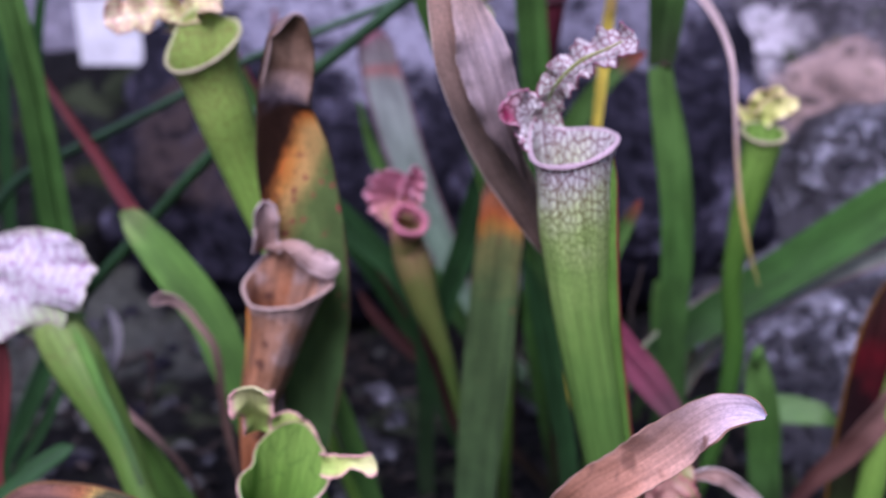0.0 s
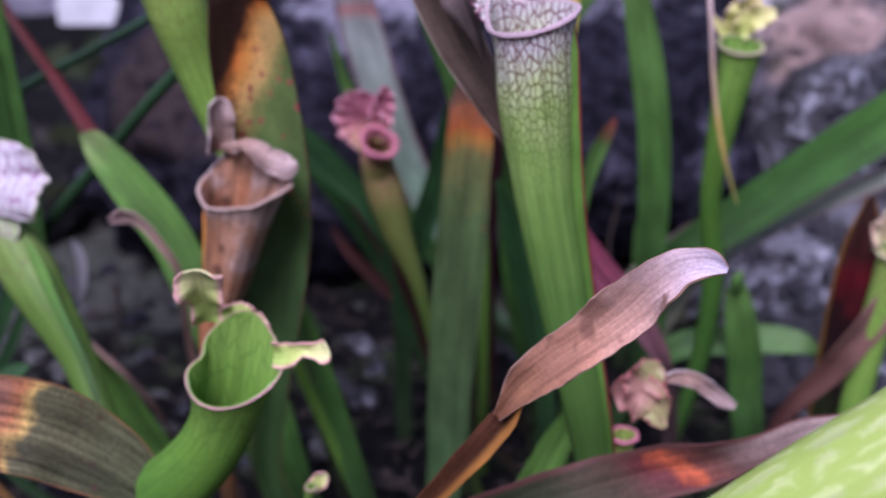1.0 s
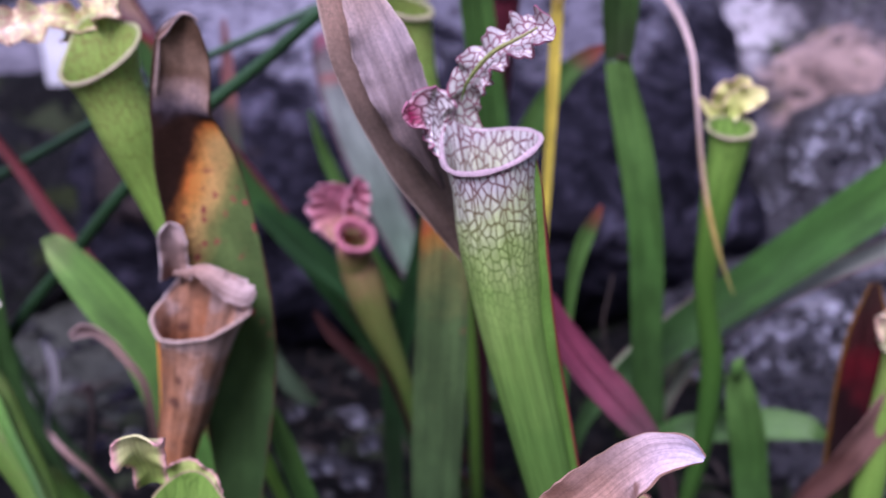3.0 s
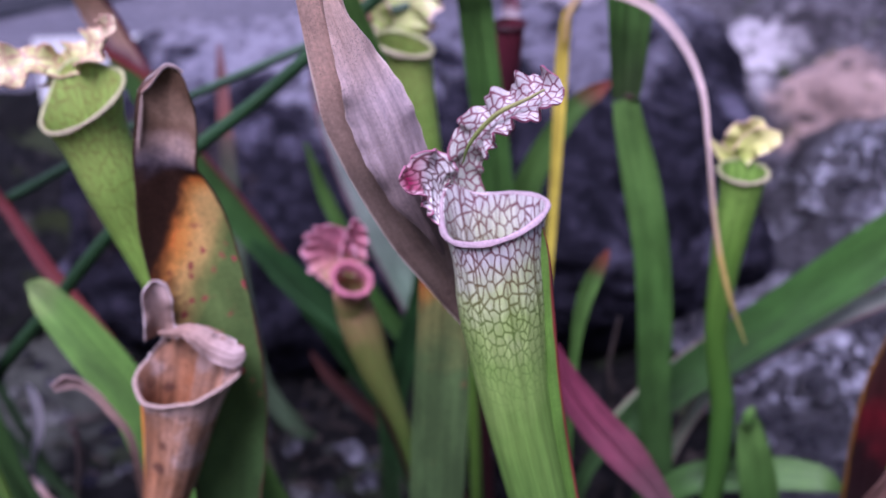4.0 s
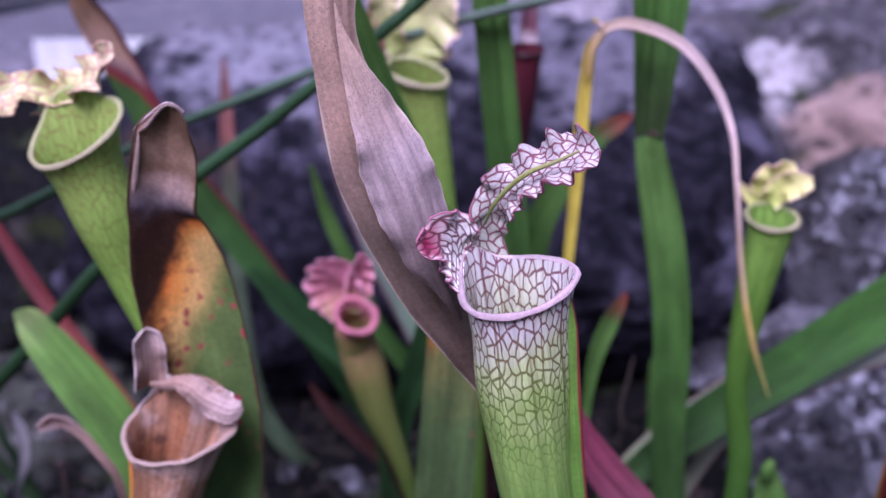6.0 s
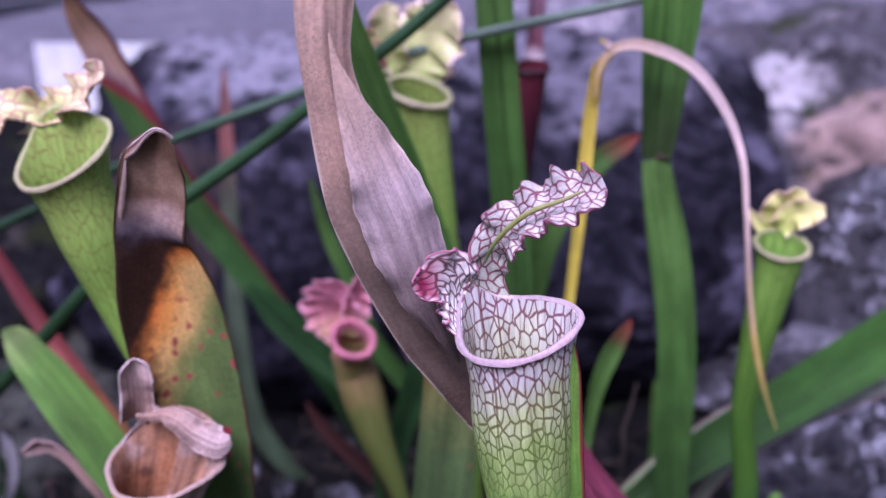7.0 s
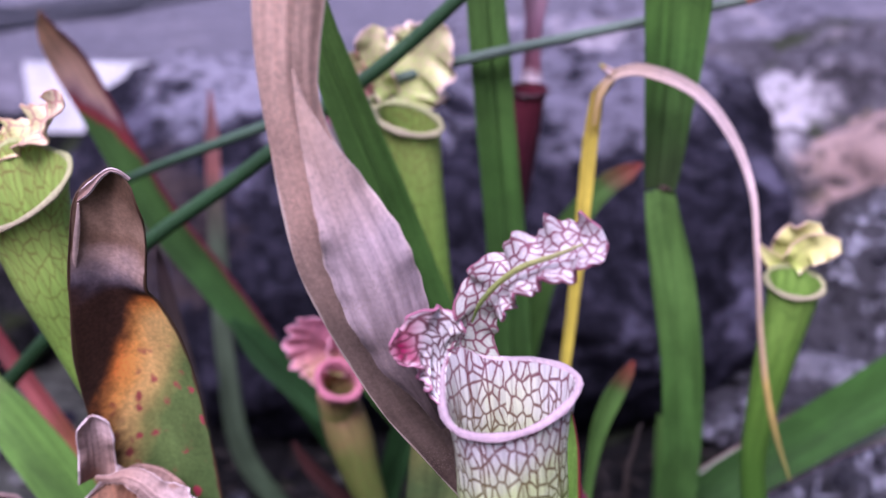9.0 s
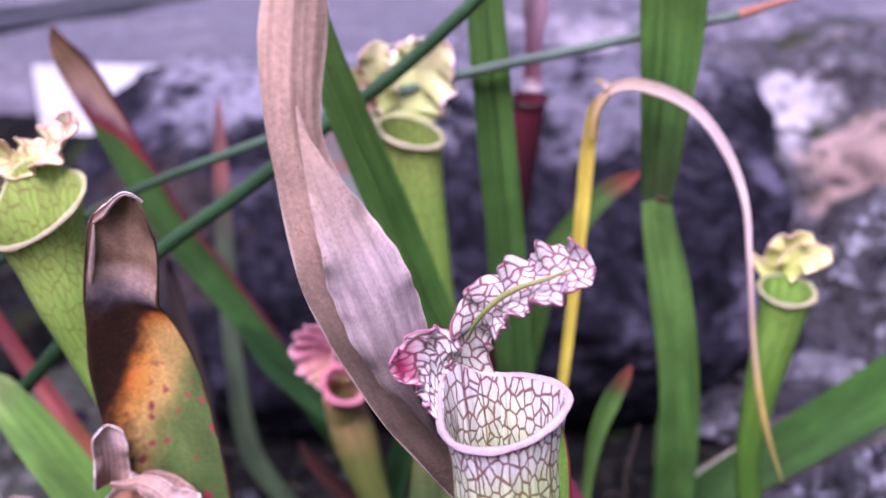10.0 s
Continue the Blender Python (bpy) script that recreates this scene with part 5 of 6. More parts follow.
# ---- strap leaves, stalks and rushes ----
tipped_leaf("orange_topped_leaf", [(0.0550, 0.5700, -0.0620, 0.014), (0.0802, 0.5620, 0.0139, 0.0206), (0.0850, 0.5670, 0.0804, 0.0253), (0.0904, 0.5710, 0.1502, 0.0283), (0.0949, 0.5740, 0.2092, 0.0262), (0.0964, 0.5750, 0.2406, 0.0233), (0.0940, 0.5760, 0.2542, 0.0158), (0.0918, 0.5770, 0.2641, 0.003)], orange_leaf, "strap leaf with an orange and brown withered top", 0.93, "withered_tip", fold=0.08, seed=0.2)
tipped_leaf("grey_strap_leaf", [(0.1600, 0.9300, -0.0620, 0.016), (0.0744, 0.9200, 0.0618, 0.0249), (0.0598, 0.9200, 0.1019, 0.0289), (0.0355, 0.9150, 0.1640, 0.0333), (0.0147, 0.9100, 0.2331, 0.0363), (0.0036, 0.9050, 0.2787, 0.0335), (-0.0005, 0.9000, 0.2977, 0.0273), (-0.0048, 0.8970, 0.3085, 0.0106)], grey_leaf, "grey-green strap leaf with a pink tip", 0.96, "pink_tip", fold=0.1, seed=1.2)
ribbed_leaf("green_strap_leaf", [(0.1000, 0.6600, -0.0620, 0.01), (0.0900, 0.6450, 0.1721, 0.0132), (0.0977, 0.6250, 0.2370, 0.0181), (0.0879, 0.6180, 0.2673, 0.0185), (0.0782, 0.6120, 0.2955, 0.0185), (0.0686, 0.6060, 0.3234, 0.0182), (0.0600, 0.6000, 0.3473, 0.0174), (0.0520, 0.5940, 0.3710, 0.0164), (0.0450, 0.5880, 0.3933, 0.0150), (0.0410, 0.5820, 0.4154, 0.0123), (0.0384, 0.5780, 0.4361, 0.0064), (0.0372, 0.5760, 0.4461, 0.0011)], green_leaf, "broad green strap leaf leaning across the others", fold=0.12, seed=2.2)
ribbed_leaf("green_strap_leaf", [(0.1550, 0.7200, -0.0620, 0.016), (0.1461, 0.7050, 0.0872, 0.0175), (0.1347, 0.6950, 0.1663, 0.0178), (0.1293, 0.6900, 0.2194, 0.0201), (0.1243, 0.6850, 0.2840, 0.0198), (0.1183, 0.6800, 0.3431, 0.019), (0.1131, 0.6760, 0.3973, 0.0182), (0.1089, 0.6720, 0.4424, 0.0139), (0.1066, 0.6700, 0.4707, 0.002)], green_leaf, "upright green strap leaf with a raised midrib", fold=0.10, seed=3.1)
joint_low = [(0.1900, 0.6900, -0.0620, 0.018), (0.2241, 0.6750, 0.0670, 0.0213), (0.2204, 0.6700, 0.1294, 0.0191), (0.2192, 0.6670, 0.1720, 0.0203), (0.2153, 0.6640, 0.2185, 0.0208), (0.2064, 0.6620, 0.2678, 0.0207), (0.1996, 0.6600, 0.2972, 0.0164), (0.1975, 0.6600, 0.3095, 0.0141)]
joint_top = [(0.1973, 0.6590, 0.3097, 0.0141), (0.1978, 0.6580, 0.3199, 0.0167), (0.1982, 0.6560, 0.3472, 0.0216), (0.1984, 0.6520, 0.3785, 0.0271), (0.1975, 0.6480, 0.4081, 0.0298), (0.1961, 0.6420, 0.4449, 0.0215), (0.1951, 0.6380, 0.4729, 0.0023)]
plant("jointed_leaf", joint_low[0], "tall green strap leaf with a brown pinched joint", "leaf", [
    ("lower_blade", blade(joint_low, fold=0.12, rib=0.03, seed=4.4, count=60), green_leaf),
    ("upper_blade", blade(joint_top, fold=0.16, rib=-0.03, seed=5.4, count=60), bright_leaf),
    ("joint_scar", cord([(0.1956, 0.6520, 0.3122, 0.0021), (0.1973, 0.6500, 0.3124, 0.0035), (0.2004, 0.6520, 0.3114, 0.0021)], 12), brown_stalk)])
bent = new("bent_stalk")
bent.location = [(0.1500, 0.6550, -0.0620, 0.006)][0][:3]
tagged(bent, "broken yellow stalk with a long dry pink-brown thread hanging over", "stalk")
link_mesh("stalk", blade([(0.1500, 0.6550, -0.0620, 0.006), (0.1515, 0.6500, 0.1864, 0.0046), (0.1564, 0.6460, 0.2494, 0.0049), (0.1596, 0.6400, 0.3129, 0.0063), (0.1614, 0.6370, 0.3461, 0.0061), (0.1635, 0.6350, 0.3602, 0.005), (0.1681, 0.6340, 0.3658, 0.004)], fold=0.15, seed=0.2, rib=-0.04), yellow_stalk, bent)
link_mesh("split_end", blade([(0.1682, 0.6305, 0.3681, 0.0034), (0.1653, 0.6300, 0.3701, 0.0025), (0.1623, 0.6300, 0.3720, 0.0007)], fold=0.2, seed=0.4), dry_thread, bent)
link_mesh("thread", blade([(0.1615, 0.6330, 0.3449, 0.0019), (0.1631, 0.6310, 0.3587, 0.0028), (0.1676, 0.6310, 0.3666, 0.0037), (0.1750, 0.6320, 0.3694, 0.0047), (0.1897, 0.6340, 0.3673, 0.0056), (0.2065, 0.6350, 0.3591, 0.0053), (0.2216, 0.6300, 0.3412, 0.0042), (0.2288, 0.6180, 0.3211, 0.0028), (0.2306, 0.6060, 0.2939, 0.0022), (0.2331, 0.6000, 0.2624, 0.0024), (0.2374, 0.5980, 0.2366, 0.0028), (0.2450, 0.6000, 0.2109, 0.0025), (0.2549, 0.6040, 0.1859, 0.0008)], fold=0.15, seed=1.2, count=90, across=7), dry_thread, bent)
leaf("red_tipped_leaf", [(0.1600, 0.7400, -0.0620, 0.014), (0.1318, 0.7280, 0.1679, 0.0188), (0.1388, 0.7220, 0.2135, 0.0201), (0.1477, 0.7170, 0.2493, 0.0176), (0.1641, 0.7120, 0.2817, 0.0141), (0.1810, 0.7090, 0.3022, 0.012), (0.1909, 0.7080, 0.3083, 0.009), (0.1968, 0.7070, 0.3125, 0.0024)], red_tip_leaf, "curved green leaf with a dried red tip", fold=0.1, seed=0.7)
leaf("short_leaf", [(0.1650, 0.6600, -0.0620, 0.01), (0.1674, 0.6450, 0.1439, 0.0042), (0.1688, 0.6420, 0.1686, 0.0052), (0.1722, 0.6380, 0.1960, 0.0082), (0.1786, 0.6360, 0.2153, 0.0086), (0.1834, 0.6350, 0.2254, 0.0054), (0.1858, 0.6350, 0.2307, 0.0016)], red_tip_leaf, "short channelled leaf with a brown tip", fold=0.22, seed=1.7)
diagonal = [(0.1650, 0.7000, -0.0620, 0.014), (0.1942, 0.6950, 0.0745, 0.0132), (0.2123, 0.6980, 0.0910, 0.0189), (0.2444, 0.7020, 0.1167, 0.026), (0.2848, 0.7060, 0.1439, 0.0308), (0.3270, 0.7080, 0.1732, 0.0339), (0.3691, 0.7100, 0.2024, 0.0362), (0.4163, 0.7100, 0.2370, 0.0307), (0.4540, 0.7080, 0.2663, 0.0067)]
plant("diagonal_leaf", diagonal[0], "broad green leaf leaning low to one side", "leaf", [
    ("blade", blade(diagonal, face=(0.1, -1.0, 0.3), fold=0.06, seed=0.9, count=60), broad_leaf),
    ("curled_margin", blade([(0.1997, 0.7100, 0.0840, 0.0050), (0.2229, 0.7100, 0.1075, 0.0095), (0.2501, 0.7110, 0.1300, 0.0105), (0.2772, 0.7130, 0.1485, 0.0098), (0.3038, 0.7150, 0.1675, 0.0080), (0.3279, 0.7170, 0.1850, 0.0035)], face=(0.1, -0.6, 0.8), fold=-0.2, seed=0.5), pale_leaf)])
leaf("pale_low_leaf", [(0.2150, 0.7400, -0.0620, 0.008), (0.2847, 0.7350, 0.1038, 0.0109), (0.3238, 0.7350, 0.1302, 0.0133), (0.3628, 0.7350, 0.1495, 0.014), (0.4005, 0.7350, 0.1663, 0.0139), (0.4428, 0.7350, 0.1849, 0.0081), (0.4652, 0.7350, 0.1951, 0.002)], pale_leaf, "narrow pale grey-green leaf with reddish margins", face=(0.1, -0.7, 0.7), fold=0.18, seed=0.1)
budded = [(0.2650, 0.6500, -0.0620, 0.016), (0.2898, 0.6450, -0.0008, 0.0203), (0.2845, 0.6430, 0.0396, 0.0222), (0.2798, 0.6410, 0.0742, 0.0225), (0.2738, 0.6400, 0.1030, 0.0191), (0.2700, 0.6390, 0.1212, 0.0124)]
plant("budded_leaf", budded[0], "blunt green leaf with a withered bud at its end", "leaf", [
    ("blade", blade(budded, fold=0.10, seed=3.3), green_leaf),
    ("bud", cord([(0.2696, 0.6380, 0.1188, 0.0073), (0.2699, 0.6380, 0.1235, 0.008), (0.2709, 0.6380, 0.1274, 0.0065), (0.2728, 0.6390, 0.1301, 0.0022)], 20), bright_leaf)])
leaf("low_curved_leaf", [(0.1850, 0.6750, -0.0620, 0.01), (0.2252, 0.6700, 0.0476, 0.0143), (0.2395, 0.6680, 0.0624, 0.018), (0.2755, 0.6600, 0.0724, 0.02), (0.3063, 0.6500, 0.0773, 0.0189), (0.3228, 0.6430, 0.0764, 0.0127), (0.3305, 0.6400, 0.0712, 0.0022)], green_leaf, "low curved green leaf", face=(0, -0.8, 0.6), fold=0.08, seed=2.9)
tipped_leaf("dark_red_leaf", [(0.2500, 0.6400, -0.0620, 0.014), (0.3315, 0.6320, 0.0025, 0.0191), (0.3344, 0.6260, 0.0526, 0.0259), (0.3340, 0.6180, 0.0966, 0.0285), (0.3335, 0.6120, 0.1334, 0.0284), (0.3327, 0.6070, 0.1643, 0.0216), (0.3322, 0.6030, 0.1900, 0.0046)], dark_red_leaf, "dark red-black dying leaf with an orange margin", 0.85, "shrivelled_tip", fold=0.12, seed=0.4)
leaf("red_brown_leaf", [(0.2000, 0.5800, -0.0620, 0.008), (0.2757, 0.5750, 0.0410, 0.0069), (0.2886, 0.5720, 0.0697, 0.0114), (0.3045, 0.5680, 0.0922, 0.0145), (0.3187, 0.5630, 0.1180, 0.018), (0.3293, 0.5580, 0.1409, 0.0157), (0.3403, 0.5550, 0.1622, 0.0031)], red_brown_leaf, "shrivelled and folded red-brown leaf", fold=0.2, wave=0.1, seed=1.4)
cream = [(0.2500, 0.5850, -0.0620, 0.007), (0.3251, 0.5780, 0.0391, 0.0152), (0.3273, 0.5730, 0.0841, 0.0174), (0.3291, 0.5680, 0.1227, 0.0181), (0.3313, 0.5630, 0.1525, 0.0202), (0.3320, 0.5600, 0.1702, 0.0223)]
pitcher("cream_hooded_pitcher", cream, lime_net, cream_rim, "green pitcher with a cream hood at the bed's edge", 0.0016, mouth=(0.1, -0.3, 0.95), deep=0.8,
    hoods=[("hood", blade([(0.3362, 0.5680, 0.1657, 0.0158), (0.3326, 0.5700, 0.1750, 0.0252), (0.3286, 0.5660, 0.1863, 0.0248), (0.3261, 0.5620, 0.1956, 0.0123)], fold=0.22, wave=0.15, waves=2.5, across=15, seed=0.7), lime_hood)])
twist_low = [(0.0500, 0.4000, -0.0620, 0.006), (0.0604, 0.3720, 0.1143, 0.0087), (0.0728, 0.3690, 0.1342, 0.0089), (0.0836, 0.3650, 0.1504, 0.0091), (0.0967, 0.3600, 0.1699, 0.0104), (0.1053, 0.3560, 0.1838, 0.0086), (0.1099, 0.3540, 0.1915, 0.0027)]
twist_top = [(0.1023, 0.3550, 0.1844, 0.0027), (0.1098, 0.3530, 0.1959, 0.0107), (0.1186, 0.3490, 0.2067, 0.0157), (0.1296, 0.3440, 0.2180, 0.0164), (0.1408, 0.3390, 0.2303, 0.0173), (0.1496, 0.3340, 0.2421, 0.0144), (0.1569, 0.3310, 0.2486, 0.0111), (0.1639, 0.3290, 0.2497, 0.0074), (0.1684, 0.3280, 0.2479, 0.0013)]
plant("twisted_dry_leaf", twist_low[0], "twisted dry brown leaf with a mauve tip", "leaf", [
    ("lower_blade", blade(twist_low, face=(0.1, -1.0, 0.3), fold=0.08, wave=0.10, waves=3.0, count=60, across=15, seed=0.6, ragged=0.05), twisted_base),
    ("upper_blade", blade(twist_top, face=(-0.25, -0.85, 0.45), fold=0.20, wave=0.15, waves=2.2, count=90, across=21, seed=0.9, ragged=0.035, pleat=0.008), twisted_leaf)])
tipped_leaf("withered_leaf", [(0.0300, 0.4300, -0.0620, 0.01), (0.0931, 0.4000, 0.1051, 0.0254), (0.1183, 0.3990, 0.1166, 0.0251), (0.1449, 0.3980, 0.1274, 0.0239), (0.1689, 0.3965, 0.1357, 0.0216), (0.1905, 0.3950, 0.1406, 0.0170), (0.2038, 0.3940, 0.1461, 0.0124), (0.2139, 0.3930, 0.1520, 0.0100), (0.2237, 0.3915, 0.1582, 0.0087), (0.2326, 0.3900, 0.1611, 0.0074), (0.2412, 0.3885, 0.1658, 0.0019)], withered_leaf, "withered leaf, green to brown with an orange-red spot", 0.87, "dry_end", face=(-0.1, -0.9, 0.4), fold=0.12, wave=0.15, waves=4.0, seed=1.1, across=15, ragged=0.04)
pitcher("pale_front_pitcher", [(0.1000, 0.2700, -0.0620, 0.008), (0.1174, 0.2620, 0.1709, 0.0219), (0.1500, 0.2550, 0.1972, 0.0315), (0.1720, 0.2500, 0.2158, 0.0365), (0.1939, 0.2470, 0.2325, 0.0401), (0.2157, 0.2450, 0.2489, 0.0423)], pale_net, cream_rim, "pale green pitcher with white windows, leaning outward", 0.002, mouth=(0.7, -0.3, 0.6), deep=0.8)
pink_low = [(0.1650, 0.4550, -0.0620, 0.005), (0.1647, 0.4470, 0.0845, 0.0053), (0.1635, 0.4430, 0.1084, 0.0067), (0.1637, 0.4400, 0.1277, 0.0111)]
pitcher("faded_pitcher", pink_low, lime_net, pink_lip, "small low pitcher with a faded pink and yellow hood", 0.001, mouth=(0, -0.3, 1), deep=0.8,
    hoods=[("hood", blade([(0.1590, 0.4440, 0.1437, 0.0090), (0.1637, 0.4430, 0.1460, 0.0176), (0.1701, 0.4410, 0.1460, 0.0215), (0.1759, 0.4395, 0.1417, 0.0161), (0.1791, 0.4385, 0.1356, 0.0076), (0.1810, 0.4380, 0.1323, 0.0023)], fold=0.10, wave=0.16, waves=2.2, across=21, count=60, seed=0.5, ragged=0.12, face=(0.1, -1, 0.2)), debris_pink),
           ("hood_side", blade([(0.1664, 0.4420, 0.1435, 0.0090), (0.1696, 0.4420, 0.1497, 0.0148), (0.1727, 0.4430, 0.1541, 0.0179), (0.1763, 0.4440, 0.1573, 0.0134), (0.1795, 0.4450, 0.1592, 0.0036)], fold=0.16, wave=0.14, waves=2, across=17, count=50, seed=1.5, ragged=0.12, face=(0.1, -1, 0.2)), debris_pink),
           ("hood_tip", blade([(0.1828, 0.4500, 0.1505, 0.0036), (0.1880, 0.4510, 0.1507, 0.0059), (0.1959, 0.4520, 0.1488, 0.0069), (0.2049, 0.4540, 0.1418, 0.0069), (0.2125, 0.4550, 0.1360, 0.0056), (0.2172, 0.4560, 0.1328, 0.0019)], fold=0.2, wave=0.12, waves=2, across=13, seed=2.5), dead_hood)])
ribbed_leaf("magenta_leaf", [(0.2250, 0.6000, -0.0620, 0.012), (0.2064, 0.5920, 0.1065, 0.0144), (0.1910, 0.5900, 0.1279, 0.02), (0.1729, 0.5880, 0.1505, 0.0196), (0.1584, 0.5860, 0.1740, 0.0149), (0.1515, 0.5840, 0.1964, 0.0043)], magenta_leaf, "dull magenta leaf behind the netted pitcher", fold=0.12, seed=1.0, face=(0.1, -0.9, 0.4))
leaf("red_stalk_leaf", [(-0.0200, 0.6500, -0.0620, 0.009), (-0.0883, 0.6700, 0.1243, 0.0111), (-0.1051, 0.6800, 0.1425, 0.0112), (-0.1294, 0.6900, 0.1726, 0.0108), (-0.1559, 0.7000, 0.2066, 0.0098), (-0.1806, 0.7100, 0.2439, 0.0075), (-0.2003, 0.7150, 0.2737, 0.0058), (-0.2132, 0.7200, 0.2924, 0.0051), (-0.2290, 0.7250, 0.3224, 0.0031)], red_stalk, "slender red and orange stalk-like leaf", fold=0.15, seed=1.6)
tipped_leaf("cut_green_leaf", [(-0.0150, 0.6100, -0.0620, 0.014), (-0.0704, 0.6050, 0.1338, 0.0248), (-0.0803, 0.6100, 0.1585, 0.0254), (-0.1017, 0.6150, 0.1903, 0.0251), (-0.1203, 0.6200, 0.2125, 0.0195), (-0.1300, 0.6240, 0.2222, 0.0125), (-0.1361, 0.6260, 0.2241, 0.0021)], bright_leaf, "bright green leaf with a browned end", 0.93, "browned_end", fold=0.07, seed=2.1, face=(0.1, -0.9, 0.4))
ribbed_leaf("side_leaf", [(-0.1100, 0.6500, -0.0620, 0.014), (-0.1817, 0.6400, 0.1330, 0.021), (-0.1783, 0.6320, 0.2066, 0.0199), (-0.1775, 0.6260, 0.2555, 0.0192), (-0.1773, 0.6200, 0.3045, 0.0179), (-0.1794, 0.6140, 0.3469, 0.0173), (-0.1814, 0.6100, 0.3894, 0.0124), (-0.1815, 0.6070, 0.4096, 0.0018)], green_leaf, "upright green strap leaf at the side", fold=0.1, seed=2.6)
leaf("thin_dark_leaf", [(-0.1900, 0.8000, -0.0620, 0.008), (-0.2862, 0.7900, 0.1255, 0.0092), (-0.2769, 0.7800, 0.2132, 0.0105), (-0.2639, 0.7700, 0.2930, 0.01), (-0.2535, 0.7650, 0.3576, 0.008), (-0.2459, 0.7600, 0.4030, 0.0016)], shaded_green, "thin dark green leaf in the shade", fold=0.1, seed=3.6)
leaf("thin_dark_leaf", [(-0.2200, 0.8200, -0.0620, 0.008), (-0.2698, 0.8100, 0.1182, 0.0066), (-0.2595, 0.8000, 0.2402, 0.0089), (-0.2431, 0.7900, 0.3154, 0.0093), (-0.2284, 0.7850, 0.3644, 0.0041), (-0.2227, 0.7830, 0.3879, 0.0012)], shaded_green, "thin dark green leaf in the shade", fold=0.1, seed=3.9)
tipped_leaf("red_margined_leaf", [(0.1100, 0.7800, -0.0620, 0.012), (0.0212, 0.7720, 0.1047, 0.0112), (-0.0011, 0.7700, 0.1441, 0.0135), (-0.0246, 0.7650, 0.1851, 0.0185), (-0.0499, 0.7600, 0.2260, 0.0208), (-0.0764, 0.7550, 0.2666, 0.0216), (-0.0941, 0.7500, 0.3052, 0.0204), (-0.1076, 0.7450, 0.3386, 0.0198), (-0.1166, 0.7350, 0.3648, 0.0192), (-0.1208, 0.7250, 0.3806, 0.0103), (-0.1212, 0.7200, 0.3890, 0.0015)], red_edged_leaf, "green leaf with red margins and a dry brown tip", 0.86, "dry_tip", fold=0.10, wave=0.02, seed=0.7)
tipped_leaf("thin_red_stalk", [(-0.0300, 0.9300, -0.0620, 0.012), (-0.0790, 0.9250, 0.0087, 0.0181), (-0.0901, 0.9200, 0.0987, 0.0156), (-0.0904, 0.9180, 0.1954, 0.0141), (-0.0888, 0.9150, 0.2592, 0.0112), (-0.0872, 0.9130, 0.2983, 0.0084), (-0.0865, 0.9120, 0.3236, 0.0025)], thin_red_stalk, "thin stalk, grey-green below and dull red above", 0.82, "red_tip", fold=0.12, seed=0.9)
leaf("thin_shoot", [(0.2000, 0.8400, -0.0620, 0.009), (0.0927, 0.8350, 0.0384, 0.0117), (0.0569, 0.8300, 0.1002, 0.014), (0.0368, 0.8250, 0.1308, 0.0129), (0.0175, 0.8150, 0.1886, 0.0099), (0.0057, 0.8100, 0.2203, 0.0089), (-0.0040, 0.8000, 0.2631, 0.002)], green_leaf, "thin curved green shoot", fold=0.15, seed=1.1)
leaf("dead_curl", [(-0.0300, 0.5750, -0.0620, 0.005), (-0.0679, 0.5740, 0.1249, 0.0053), (-0.0678, 0.5720, 0.1473, 0.0055), (-0.0692, 0.5710, 0.1601, 0.0058), (-0.0768, 0.5700, 0.1743, 0.0063), (-0.0845, 0.5700, 0.1854, 0.0069), (-0.0929, 0.5690, 0.1916, 0.0082), (-0.0988, 0.5660, 0.1916, 0.0081), (-0.1015, 0.5640, 0.1896, 0.0037)], brown_stalk, "dead brown curled leaf tip", fold=0.25, seed=0.5, twist=(0, 20, 40))
stem("grey_dead_stem", [(-0.1200, 0.6600, -0.0620, 0.004), (-0.1473, 0.6630, 0.0526, 0.0026), (-0.1429, 0.6630, 0.0795, 0.0028), (-0.1399, 0.6630, 0.1014, 0.0032), (-0.1411, 0.6630, 0.1135, 0.0040), (-0.1426, 0.6600, 0.1123, 0.0024)], dull_stalk, "grey dead stem with a hooked end", "dead stem")
tipped_leaf("half_brown_leaf", [(-0.0100, 0.4300, -0.0620, 0.012), (-0.0349, 0.4050, 0.1190, 0.0118), (-0.0479, 0.4000, 0.1357, 0.0276), (-0.0600, 0.3960, 0.1474, 0.0338), (-0.0718, 0.3900, 0.1586, 0.0361), (-0.0861, 0.3850, 0.1656, 0.0354), (-0.1024, 0.3800, 0.1704, 0.0276), (-0.1130, 0.3770, 0.1733, 0.0042)], brown_green_leaf, "broad blotched leaf, brown and orange towards its end", 0.89, "dead_end", face=(0.2, -0.8, 0.55), fold=0.08, wave=0.05, waves=2, seed=1.3, across=15)
leaf("orange_side_leaf", [(-0.1000, 0.5300, -0.0620, 0.008), (-0.1848, 0.5250, 0.1017, 0.0063), (-0.1756, 0.5220, 0.1390, 0.0086), (-0.1688, 0.5200, 0.1738, 0.0084), (-0.1677, 0.5200, 0.1934, 0.0036)], red_stalk, "orange withered leaf at the side", fold=0.12, seed=0.5)
